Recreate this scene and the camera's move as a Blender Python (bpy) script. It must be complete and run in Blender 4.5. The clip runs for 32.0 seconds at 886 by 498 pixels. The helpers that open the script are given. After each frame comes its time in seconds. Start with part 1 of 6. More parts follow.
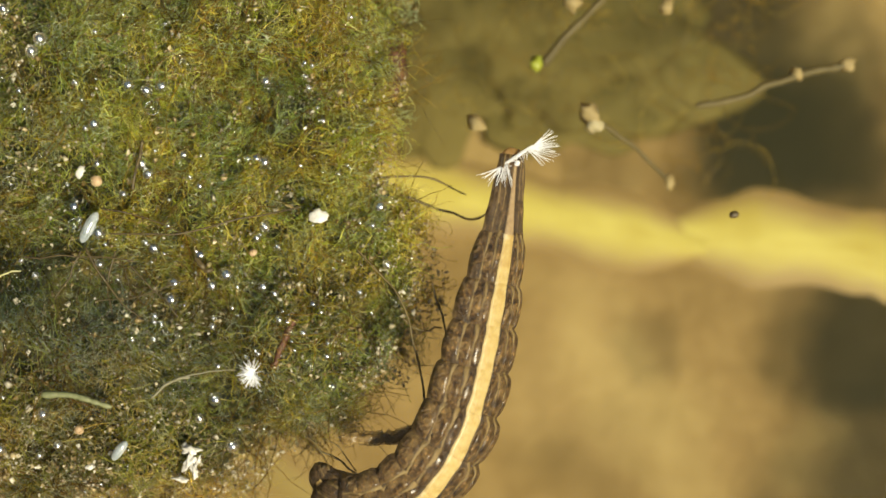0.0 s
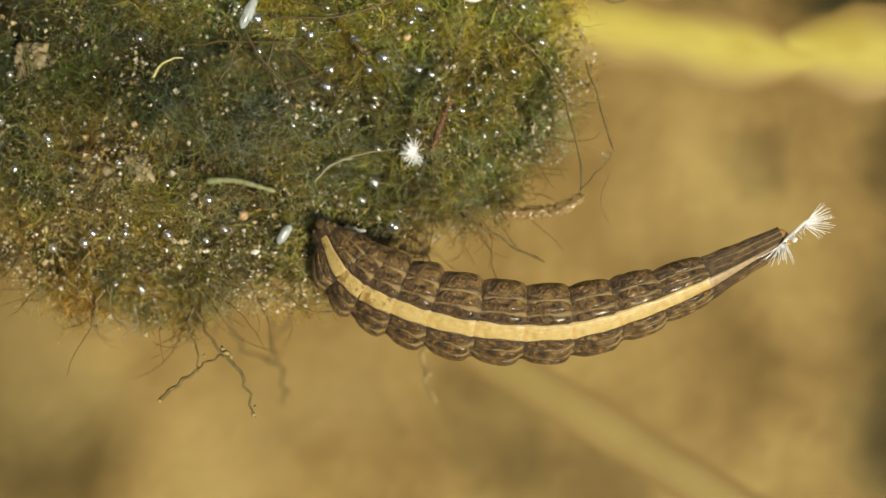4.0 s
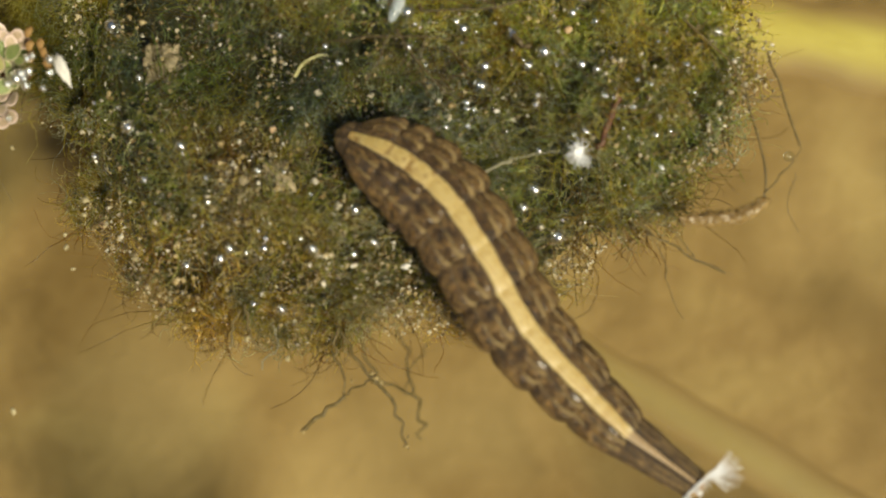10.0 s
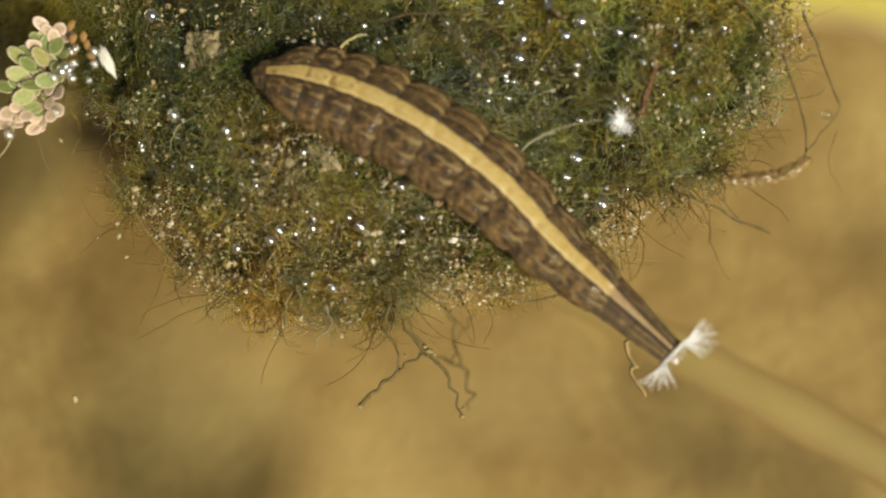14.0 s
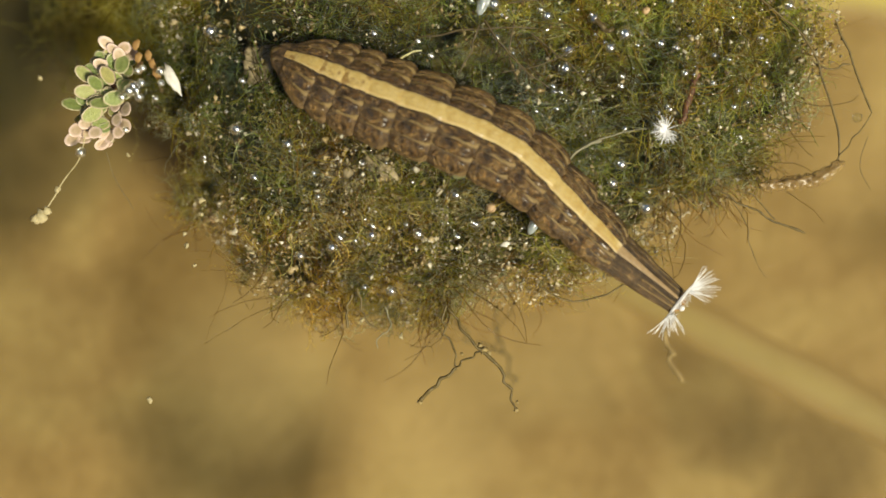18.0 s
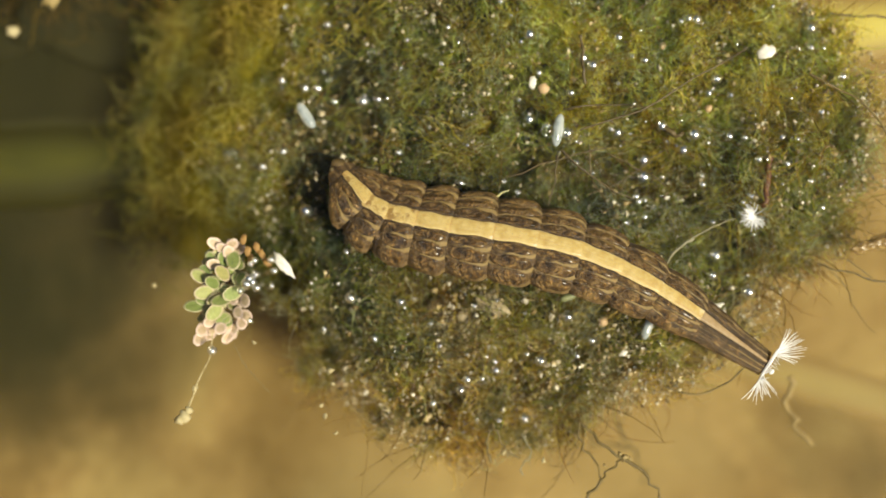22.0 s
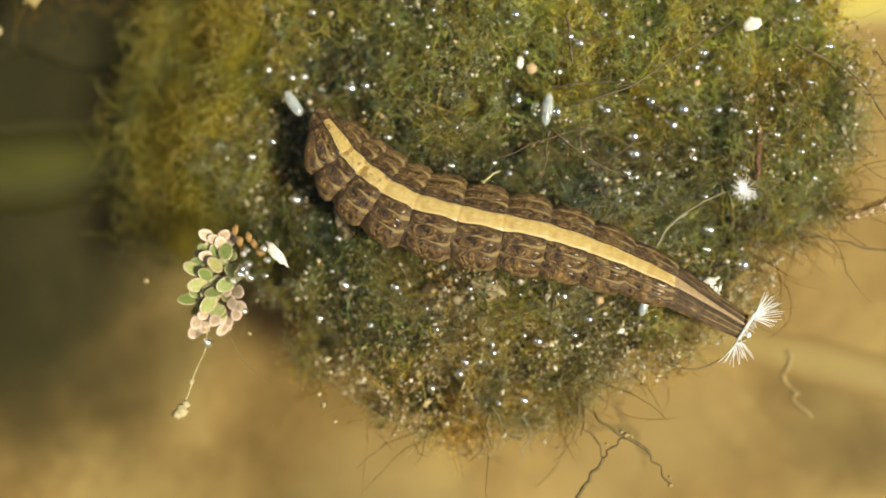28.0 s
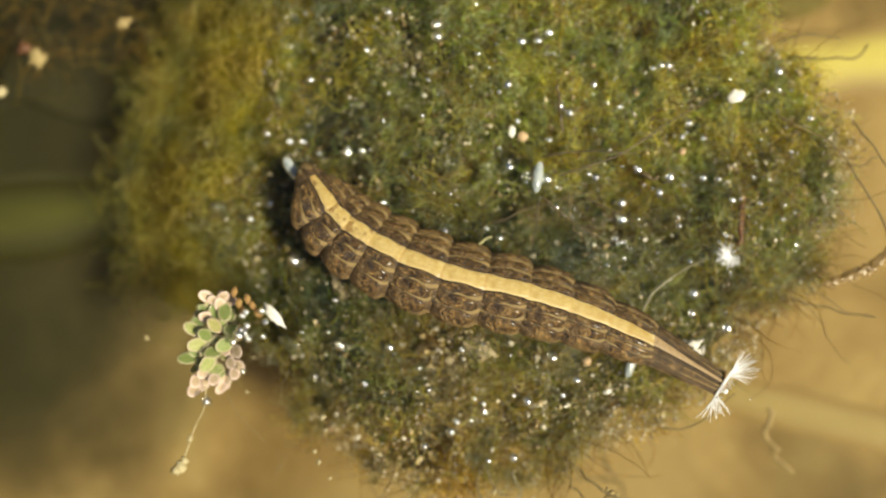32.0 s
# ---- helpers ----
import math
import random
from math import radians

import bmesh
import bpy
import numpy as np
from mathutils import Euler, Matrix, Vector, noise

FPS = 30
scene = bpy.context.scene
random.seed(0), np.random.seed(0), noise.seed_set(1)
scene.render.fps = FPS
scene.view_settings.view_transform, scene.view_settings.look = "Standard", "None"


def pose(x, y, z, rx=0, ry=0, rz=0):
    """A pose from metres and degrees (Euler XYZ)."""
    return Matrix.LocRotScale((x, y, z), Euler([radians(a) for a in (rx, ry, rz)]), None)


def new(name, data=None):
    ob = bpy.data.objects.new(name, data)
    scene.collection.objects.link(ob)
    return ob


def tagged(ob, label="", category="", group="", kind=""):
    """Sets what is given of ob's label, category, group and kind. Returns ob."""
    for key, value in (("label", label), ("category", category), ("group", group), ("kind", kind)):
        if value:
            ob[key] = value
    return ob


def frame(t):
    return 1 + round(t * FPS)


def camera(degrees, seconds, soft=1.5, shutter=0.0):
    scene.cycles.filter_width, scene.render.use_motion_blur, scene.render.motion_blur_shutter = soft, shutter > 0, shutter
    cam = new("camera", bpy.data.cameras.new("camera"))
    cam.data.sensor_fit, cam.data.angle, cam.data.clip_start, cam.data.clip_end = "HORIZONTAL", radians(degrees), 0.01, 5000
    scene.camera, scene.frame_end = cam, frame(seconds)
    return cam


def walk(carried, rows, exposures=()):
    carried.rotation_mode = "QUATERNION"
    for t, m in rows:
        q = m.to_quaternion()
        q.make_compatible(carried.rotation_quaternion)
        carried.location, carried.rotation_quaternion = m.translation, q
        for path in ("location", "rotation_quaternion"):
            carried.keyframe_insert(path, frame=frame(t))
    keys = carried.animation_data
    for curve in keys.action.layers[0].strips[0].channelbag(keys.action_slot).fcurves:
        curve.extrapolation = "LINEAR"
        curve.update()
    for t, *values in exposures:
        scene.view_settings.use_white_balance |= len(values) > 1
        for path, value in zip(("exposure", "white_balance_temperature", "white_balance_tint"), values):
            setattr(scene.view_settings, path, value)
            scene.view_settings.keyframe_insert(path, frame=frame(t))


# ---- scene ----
MM = 0.001  # plans below are in millimetres; the world is in metres


def shot(x, y, z, rx, ry, rz):
    """A camera pose in millimetres: turn in the picture's plane, then two small tilts."""
    m = Matrix.Rotation(radians(rz), 4, "Z") @ Matrix.Rotation(radians(ry), 4, "Y") @ Matrix.Rotation(radians(rx), 4, "X")
    m.translation = Vector((x, y, z)) * MM
    return m


# ---- camera ----
cam = camera(40, 32.0, soft=1.6)
cam.data.dof.use_dof = True
cam.data.dof.focus_distance = 0.0612
cam.data.dof.aperture_fstop = 22
walk(cam, [
    (0.0, shot(21.54, 8.61, 61.03, 0.66, -0.44, 7.26)),
    (0.5, shot(20.82, 6.69, 61.75, 0.76, -0.82, 7.81)),
    (1.0, shot(20.61, 3.43, 61.80, 0.72, -1.24, 7.47)),
    (1.5, shot(18.68, 1.96, 62.28, 0.91, -1.48, 7.57)),
    (2.0, shot(16.65, 1.04, 63.22, 0.56, -1.53, 7.60)),
    (2.5, shot(15.92, -0.83, 62.46, 0.24, -1.40, 7.34)),
    (3.0, shot(16.29, -1.54, 62.26, 0.07, -1.39, 6.58)),
    (3.5, shot(14.91, -1.48, 62.28, -0.32, -1.31, 6.17)),
    (4.0, shot(13.40, -2.19, 62.20, -0.75, -1.54, 5.36)),
    (4.5, shot(13.16, -3.06, 61.27, -1.06, -1.51, 4.77)),
    (6.5, shot(10.18, -3.89, 56.88, -1.31, -0.88, 3.76)),
    (7.0, shot(9.79, -3.79, 56.46, -1.31, -0.89, 3.65)),
    (7.5, shot(8.93, -3.46, 56.05, -1.19, -1.16, 4.10)),
    (8.0, shot(8.41, -3.62, 56.31, -0.02, -0.95, 4.03)),
    (8.5, shot(8.73, -3.79, 56.60, 0.97, -0.13, 4.49)),
    (9.0, shot(8.18, -3.98, 56.66, 1.13, 0.04, 4.63)),
    (9.5, shot(7.51, -4.36, 56.46, 1.44, 0.04, 4.72)),
    (10.0, shot(7.79, -4.73, 56.30, 1.81, 0.48, 4.58)),
    (10.5, shot(7.48, -4.37, 56.45, 1.97, 0.73, 4.55)),
    (11.0, shot(5.94, -3.28, 57.00, 1.60, 0.53, 4.30)),
    (11.5, shot(5.70, -3.13, 57.26, 1.61, 0.66, 4.23)),
    (12.0, shot(6.74, -3.83, 57.19, 1.13, 0.99, 3.86)),
    (12.5, shot(5.87, -4.93, 57.01, 0.60, 0.90, 3.38)),
    (13.0, shot(5.67, -5.56, 56.68, 0.21, 0.95, 2.70)),
    (13.5, shot(5.84, -5.59, 56.74, 0.32, 1.08, 2.26)),
    (14.0, shot(6.10, -4.68, 57.11, 0.36, 1.07, 2.09)),
    (14.5, shot(5.85, -5.18, 56.94, 0.22, 1.05, 1.88)),
    (16.5, shot(3.55, -1.31, 58.74, -1.92, 0.67, 1.50)),
    (17.0, shot(3.35, -1.23, 59.55, -2.64, 0.28, 1.19)),
    (17.5, shot(3.41, -1.05, 60.44, -3.00, 0.05, 1.43)),
    (18.0, shot(2.27, -0.97, 60.22, -3.03, 0.01, 1.15)),
    (18.5, shot(1.95, -0.55, 60.04, -2.67, 0.09, 0.87)),
    (19.0, shot(0.03, -0.03, 59.91, -1.96, 0.32, 0.19)),
    (19.5, shot(-0.65, 1.00, 60.28, -1.35, 0.35, -1.55)),
    (20.0, shot(-0.22, 1.27, 61.28, -0.87, 0.68, -4.18)),
    (20.5, shot(-1.22, 2.74, 61.90, -0.19, 0.96, -6.45)),
    (21.0, shot(-1.09, 2.20, 62.13, 0.14, 1.15, -8.39)),
    (21.5, shot(-2.16, 3.12, 62.79, 0.13, 1.00, -9.70)),
    (22.0, shot(-2.04, 3.13, 63.06, -0.05, 0.75, -10.54)),
    (22.5, shot(-2.15, 3.29, 63.65, -0.28, 0.31, -11.23)),
    (23.0, shot(-2.38, 3.40, 64.02, -0.32, 0.08, -11.63)),
    (23.5, shot(-3.06, 3.63, 64.62, -0.17, -0.02, -11.73)),
    (24.0, shot(-3.23, 3.73, 64.67, -0.25, -0.06, -11.81)),
    (24.5, shot(-3.19, 3.38, 64.21, -0.47, -0.12, -11.75)),
    (26.5, shot(-3.27, 2.33, 63.33, -0.09, 0.19, -12.08)),
    (27.0, shot(-2.48, 2.16, 63.35, 0.32, 0.39, -12.37)),
    (27.5, shot(-2.61, 2.03, 63.10, 0.49, 0.33, -12.62)),
    (28.0, shot(-2.72, 1.77, 62.77, 0.48, 0.10, -12.58)),
    (28.5, shot(-2.52, 2.37, 63.04, 0.46, -0.12, -12.58)),
    (29.0, shot(-2.84, 3.00, 63.22, 0.56, -0.23, -12.57)),
    (29.5, shot(-2.61, 2.96, 62.90, 0.72, -0.36, -12.51)),
    (30.0, shot(-2.35, 3.25, 63.16, 0.80, -0.37, -12.39)),
    (30.5, shot(-2.30, 4.06, 63.75, 0.89, -0.41, -12.28)),
    (31.0, shot(-2.39, 4.48, 63.99, 0.87, -0.45, -12.26)),
    (31.5, shot(-2.43, 4.48, 64.27, 0.93, -0.45, -12.12)),
    (32.0, shot(-2.45, 4.54, 64.80, 0.98, -0.52, -12.17)),
], exposures=[(0.0, 0.3), (1.0, 0.22), (3.0, 0.13), (7.0, 0.02), (12.0, 0.02), (17.0, 0.08), (20.0, 0.27), (24.0, 0.4), (32.0, 0.4)])

# ---- sky and sun ----
world = bpy.data.worlds.new("sky")
scene.world = world
world.use_nodes = True
wn, wl = world.node_tree.nodes, world.node_tree.links
sky = wn.new("ShaderNodeTexSky")
sky.sky_type, sky.sun_disc = "NISHITA", False
SUN_TO = Vector((0.43, -0.27, 0.86)).normalized()
sky.sun_elevation = math.asin(SUN_TO.z)
sky.sun_rotation = math.atan2(SUN_TO.x, SUN_TO.y)
wn["Background"].inputs["Strength"].default_value = 0.08
wl.new(sky.outputs["Color"], wn["Background"].inputs["Color"])
sun = new("sun", bpy.data.lights.new("sun", "SUN"))
sun.data.energy, sun.data.angle, sun.data.color = 4.8, radians(9.0), (1.0, 0.94, 0.81)
sun.rotation_euler = SUN_TO.to_track_quat("Z", "Y").to_euler()


# ---- materials ----
class Nodes:
    """Short hand for node trees."""

    def __init__(self, name):
        self.mat = bpy.data.materials.new(name)
        self.mat.use_nodes = True
        self.n, self.l = self.mat.node_tree.nodes, self.mat.node_tree.links
        self.b = self.n["Principled BSDF"]

    def add(self, kind, **inputs):
        node = self.n.new(kind)
        for key, value in inputs.items():
            self.put(node.inputs[key.replace("_", " ")], value)
        return node

    def put(self, socket, value):
        if isinstance(value, bpy.types.NodeSocket):
            self.l.new(value, socket)
        else:
            socket.default_value = value

    def math(self, op, a, b=0.0, clamp=False):
        node = self.n.new("ShaderNodeMath")
        node.operation, node.use_clamp = op, clamp
        self.put(node.inputs[0], a)
        self.put(node.inputs[1], b)
        return node.outputs[0]

    def noise(self, vector, scale, detail=4.0, rough=0.55, distort=0.0):
        node = self.add("ShaderNodeTexNoise", Vector=vector, Scale=scale, Detail=detail, Roughness=rough, Distortion=distort)
        return node.outputs["Fac"]

    def ramp(self, fac, *stops):
        node = self.n.new("ShaderNodeValToRGB")
        el = node.color_ramp.elements
        while len(el) < len(stops):
            el.new(0.5)
        for e, (p, c) in zip(el, stops):
            e.position, e.color = p, (*c, 1.0) if len(c) == 3 else c
        self.put(node.inputs["Fac"], fac)
        return node.outputs["Color"]

    def step(self, value, lo, hi):
        node = self.n.new("ShaderNodeMapRange")
        node.interpolation_type = "SMOOTHSTEP"
        self.put(node.inputs["Value"], value)
        self.put(node.inputs["From Min"], lo)
        self.put(node.inputs["From Max"], hi)
        return node.outputs["Result"]

    def mix(self, fac, a, b, blend="MIX"):
        node = self.n.new("ShaderNodeMix")
        node.data_type, node.blend_type = "RGBA", blend
        self.put(node.inputs[0], fac)
        self.put(node.inputs[6], (*a, 1.0) if isinstance(a, tuple) else a)
        self.put(node.inputs[7], (*b, 1.0) if isinstance(b, tuple) else b)
        return node.outputs[2]

    def bump(self, height, strength, distance):
        node = self.add("ShaderNodeBump", Height=height, Strength=strength, Distance=distance)
        self.l.new(node.outputs[0], self.b.inputs["Normal"])

    def place(self):
        return self.add("ShaderNodeNewGeometry").outputs["Position"]

    def local(self):
        return self.add("ShaderNodeTexCoord").outputs["Object"]

    def uv(self):
        node = self.add("ShaderNodeSeparateXYZ", Vector=self.add("ShaderNodeTexCoord").outputs["UV"])
        return node.outputs[0], node.outputs[1]

    def island(self):
        return self.add("ShaderNodeNewGeometry").outputs["Random Per Island"]

    def chance(self):
        return self.add("ShaderNodeObjectInfo").outputs["Random"]

    def done(self, colour, rough=0.5, spec=0.5, metal=0.0):
        self.put(self.b.inputs["Base Color"], (*colour, 1.0) if isinstance(colour, tuple) else colour)
        self.put(self.b.inputs["Roughness"], rough)
        self.b.inputs["Specular IOR Level"].default_value = spec
        self.b.inputs["Metallic"].default_value = metal
        return self.mat


def speckled(name, dark, light, scale=3000.0, rough=0.5, spec=0.5, see=0.0, bump=0.3):
    """Two tones in grain and blotches, for small solid things."""
    k = Nodes(name)
    p = k.local()
    f = k.math("ADD", k.math("MULTIPLY", k.noise(p, scale, 5.0), 0.6), k.math("MULTIPLY", k.noise(p, scale * 0.2, 2.0), 0.4))
    k.bump(k.noise(p, scale * 1.5), bump, 0.00003)
    if see:
        k.b.inputs["Transmission Weight"].default_value = see
    return k.done(k.ramp(f, (0.34, dark), (0.66, light)), rough, spec)


def thread_material(name, tones, rough=0.24, spec=0.6):
    """Wet filaments: each one of its own tone, with paler and darker stretches."""
    k = Nodes(name)
    n = len(tones)
    c = k.ramp(k.island(), *[((i + 0.5) / n, t) for i, t in enumerate(tones)])
    g = k.noise(k.place(), 2600.0, 3.0)
    k.b.inputs["Coat Weight"].default_value = 0.35
    k.b.inputs["Coat Roughness"].default_value = 0.12
    c = k.mix(k.step(g, 0.35, 0.7), k.mix(1.0, c, (0.6, 0.6, 0.55), "MULTIPLY"), c)
    # old brown, gold and fresh stretches of the colony
    age = k.noise(k.place(), 230.0, 3.0, 0.55, 0.6)
    c = k.mix(1.0, c, k.ramp(age, (0.36, (0.62, 0.72, 0.7)), (0.46, (1.08, 1.16, 1.05)), (0.55, (1.15, 1.12, 0.8)), (0.66, (1.3, 1.18, 0.7))), "MULTIPLY")
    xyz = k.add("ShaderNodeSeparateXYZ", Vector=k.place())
    # darkening put into the colour at low x for middle y
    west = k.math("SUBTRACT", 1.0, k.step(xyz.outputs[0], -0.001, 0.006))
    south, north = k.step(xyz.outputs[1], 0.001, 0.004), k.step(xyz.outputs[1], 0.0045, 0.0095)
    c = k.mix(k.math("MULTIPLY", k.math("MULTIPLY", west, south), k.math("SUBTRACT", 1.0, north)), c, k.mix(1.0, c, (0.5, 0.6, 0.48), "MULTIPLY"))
    # brightening put into the colour towards +y and +x
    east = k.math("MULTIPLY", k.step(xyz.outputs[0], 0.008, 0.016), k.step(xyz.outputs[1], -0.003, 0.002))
    brightened = k.math("MAXIMUM", k.math("MULTIPLY", north, k.math("SUBTRACT", 1.0, k.math("MULTIPLY", west, 0.6))), k.math("MULTIPLY", east, 0.45))
    c = k.mix(brightened, c, k.mix(1.0, c, (1.5, 1.56, 1.15), "MULTIPLY"))
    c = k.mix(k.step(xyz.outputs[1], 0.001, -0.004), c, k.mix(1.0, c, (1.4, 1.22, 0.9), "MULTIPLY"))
    k.done(c, rough, spec)
    glow = k.add("ShaderNodeBsdfTranslucent", Color=c)
    join = k.add("ShaderNodeMixShader", Fac=0.5)
    k.l.new(k.b.outputs[0], join.inputs[1])
    k.l.new(glow.outputs[0], join.inputs[2])
    k.l.new(join.outputs[0], k.n["Material Output"].inputs["Surface"])
    return k.mat


def bed_material():
    k = Nodes("pond_silt")
    p = k.place()
    tone = k.ramp(k.noise(p, 95.0, 2.0, 0.45, 0.5), (0.32, (0.165, 0.11, 0.033)), (0.5, (0.255, 0.175, 0.06)), (0.68, (0.325, 0.24, 0.086)))
    grain = k.noise(p, 900.0, 4.0)
    c = k.mix(k.step(grain, 0.3, 0.75), k.mix(1.0, tone, (0.86, 0.84, 0.8), "MULTIPLY"), tone)
    # stains and painted shade in the silt: x, y, radius in millimetres and depth of tone
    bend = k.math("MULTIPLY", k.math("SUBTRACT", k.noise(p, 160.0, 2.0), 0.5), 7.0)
    for x, y, r, d in STAINS_AND_SHADE:
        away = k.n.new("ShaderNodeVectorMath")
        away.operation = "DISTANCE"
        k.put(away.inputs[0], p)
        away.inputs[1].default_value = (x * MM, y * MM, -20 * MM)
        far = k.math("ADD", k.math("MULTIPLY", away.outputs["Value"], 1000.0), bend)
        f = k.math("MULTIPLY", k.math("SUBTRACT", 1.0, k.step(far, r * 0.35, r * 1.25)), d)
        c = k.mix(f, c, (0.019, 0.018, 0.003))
    # drifts of pale silt
    for x, y, r, d in DRIFTS:
        away = k.n.new("ShaderNodeVectorMath")
        away.operation = "DISTANCE"
        k.put(away.inputs[0], p)
        away.inputs[1].default_value = (x * MM, y * MM, -20 * MM)
        far = k.math("ADD", k.math("MULTIPLY", away.outputs["Value"], 1000.0), bend)
        c = k.mix(k.math("MULTIPLY", k.math("SUBTRACT", 1.0, k.step(far, r * 0.2, r * 1.4)), d), c, (0.42, 0.315, 0.125))
    k.bump(grain, 0.5, 0.0004)
    return k.done(c, 0.85, 0.2)


# wide ones far left and right are shade painted into the silt
STAINS_AND_SHADE = (
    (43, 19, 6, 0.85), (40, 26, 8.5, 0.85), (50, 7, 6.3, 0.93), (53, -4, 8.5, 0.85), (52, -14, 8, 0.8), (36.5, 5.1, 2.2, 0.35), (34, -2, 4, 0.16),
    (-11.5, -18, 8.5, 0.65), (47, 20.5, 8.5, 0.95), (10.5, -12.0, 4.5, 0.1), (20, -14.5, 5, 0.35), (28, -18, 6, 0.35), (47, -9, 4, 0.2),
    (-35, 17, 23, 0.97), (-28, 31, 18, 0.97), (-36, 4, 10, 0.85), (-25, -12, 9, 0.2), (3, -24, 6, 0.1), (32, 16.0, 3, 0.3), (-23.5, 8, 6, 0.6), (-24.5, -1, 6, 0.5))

DRIFTS = ((10.0, -13.5, 4.5, 0.4), (2, -17.5, 6, 0.45), (-9.5, -12.5, 6, 0.35), (31, 2, 6, 0.2))

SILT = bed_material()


def blade_material(name, low, high, silted, streak=1.0, silt=(0.25, 0.172, 0.058)):
    k = Nodes(name)
    u, v = k.uv()
    lines = k.add("ShaderNodeTexNoise", Vector=k.add("ShaderNodeCombineXYZ", X=k.math("MULTIPLY", u, 3.0), Y=k.math("MULTIPLY", v, 26.0)).outputs[0], Scale=1.0, Detail=3.0).outputs["Fac"]
    blotch = k.noise(k.place(), 240.0, 3.0)
    f = k.math("ADD", k.math("MULTIPLY", lines, 0.45 * streak), k.math("MULTIPLY", blotch, 1.0 - 0.45 * streak))
    k.bump(lines, 0.4, 0.0002)
    # silt has settled over the margins
    away = k.math("ADD", k.math("ABSOLUTE", k.math("SUBTRACT", k.math("MULTIPLY", v, 2.0), 1.0)), k.math("MULTIPLY", k.math("SUBTRACT", blotch, 0.5), 0.5))
    c = k.mix(k.math("MULTIPLY", k.step(away, 0.1, 0.72), silted), k.ramp(f, (0.33, low), (0.62, high)), silt)
    return k.done(c, 0.6, 0.3)


YELLOW_BLADE = blade_material("yellowed_leaf", (0.36, 0.29, 0.04), (0.48, 0.42, 0.09), 1.0)
DULL_BLADE = blade_material("drowned_leaf", (0.215, 0.155, 0.042), (0.265, 0.20, 0.052), 1.0)
# green and silt margin both darkened: shade put into the colours
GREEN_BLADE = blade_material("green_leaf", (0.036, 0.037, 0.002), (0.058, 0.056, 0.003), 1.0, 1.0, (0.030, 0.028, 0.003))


def water_material():
    k = Nodes("water_skin")
    clear = k.add("ShaderNodeBsdfTransparent", Color=(0.99, 0.972, 0.90, 1))
    ripple = k.add("ShaderNodeBump", Height=k.noise(k.place(), 55.0, 2.0), Strength=0.12, Distance=0.002)
    gloss = k.add("ShaderNodeBsdfGlossy", Roughness=0.03, Normal=ripple.outputs[0])
    fres = k.add("ShaderNodeFresnel", IOR=1.25)
    join = k.add("ShaderNodeMixShader", Fac=fres.outputs[0])
    k.l.new(clear.outputs[0], join.inputs[1])
    k.l.new(gloss.outputs[0], join.inputs[2])
    k.l.new(join.outputs[0], k.n["Material Output"].inputs["Surface"])
    return k.mat


def bubble_material(name, silver):
    k = Nodes(name)
    clear = k.add("ShaderNodeBsdfTransparent", Color=(0.93, 0.95, 0.9, 1))
    gloss = k.add("ShaderNodeBsdfGlossy", Roughness=0.2, Color=(0.97, 0.98, 1.0, 1))
    fres = k.add("ShaderNodeLayerWeight", Blend=0.10)
    fac = k.math("ADD", k.math("MULTIPLY", fres.outputs["Fresnel"], 1.0), silver, clamp=True)
    join = k.add("ShaderNodeMixShader", Fac=fac)
    k.l.new(clear.outputs[0], join.inputs[1])
    k.l.new(gloss.outputs[0], join.inputs[2])
    k.l.new(join.outputs[0], k.n["Material Output"].inputs["Surface"])
    return k.mat


WATER = water_material()
BUBBLE = bubble_material("bubble_wall", 0.03)
SILVER = bubble_material("silvered_bubble", 0.5)

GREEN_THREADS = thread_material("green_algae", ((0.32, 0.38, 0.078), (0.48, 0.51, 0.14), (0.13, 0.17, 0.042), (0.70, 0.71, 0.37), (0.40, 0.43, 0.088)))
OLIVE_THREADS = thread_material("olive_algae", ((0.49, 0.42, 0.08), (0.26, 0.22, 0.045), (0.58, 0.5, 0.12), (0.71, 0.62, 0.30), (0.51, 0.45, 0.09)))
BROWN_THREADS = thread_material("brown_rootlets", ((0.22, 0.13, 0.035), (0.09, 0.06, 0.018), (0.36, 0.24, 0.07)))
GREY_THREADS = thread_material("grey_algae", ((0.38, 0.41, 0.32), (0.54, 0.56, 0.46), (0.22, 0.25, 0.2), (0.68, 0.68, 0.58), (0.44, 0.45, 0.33)))


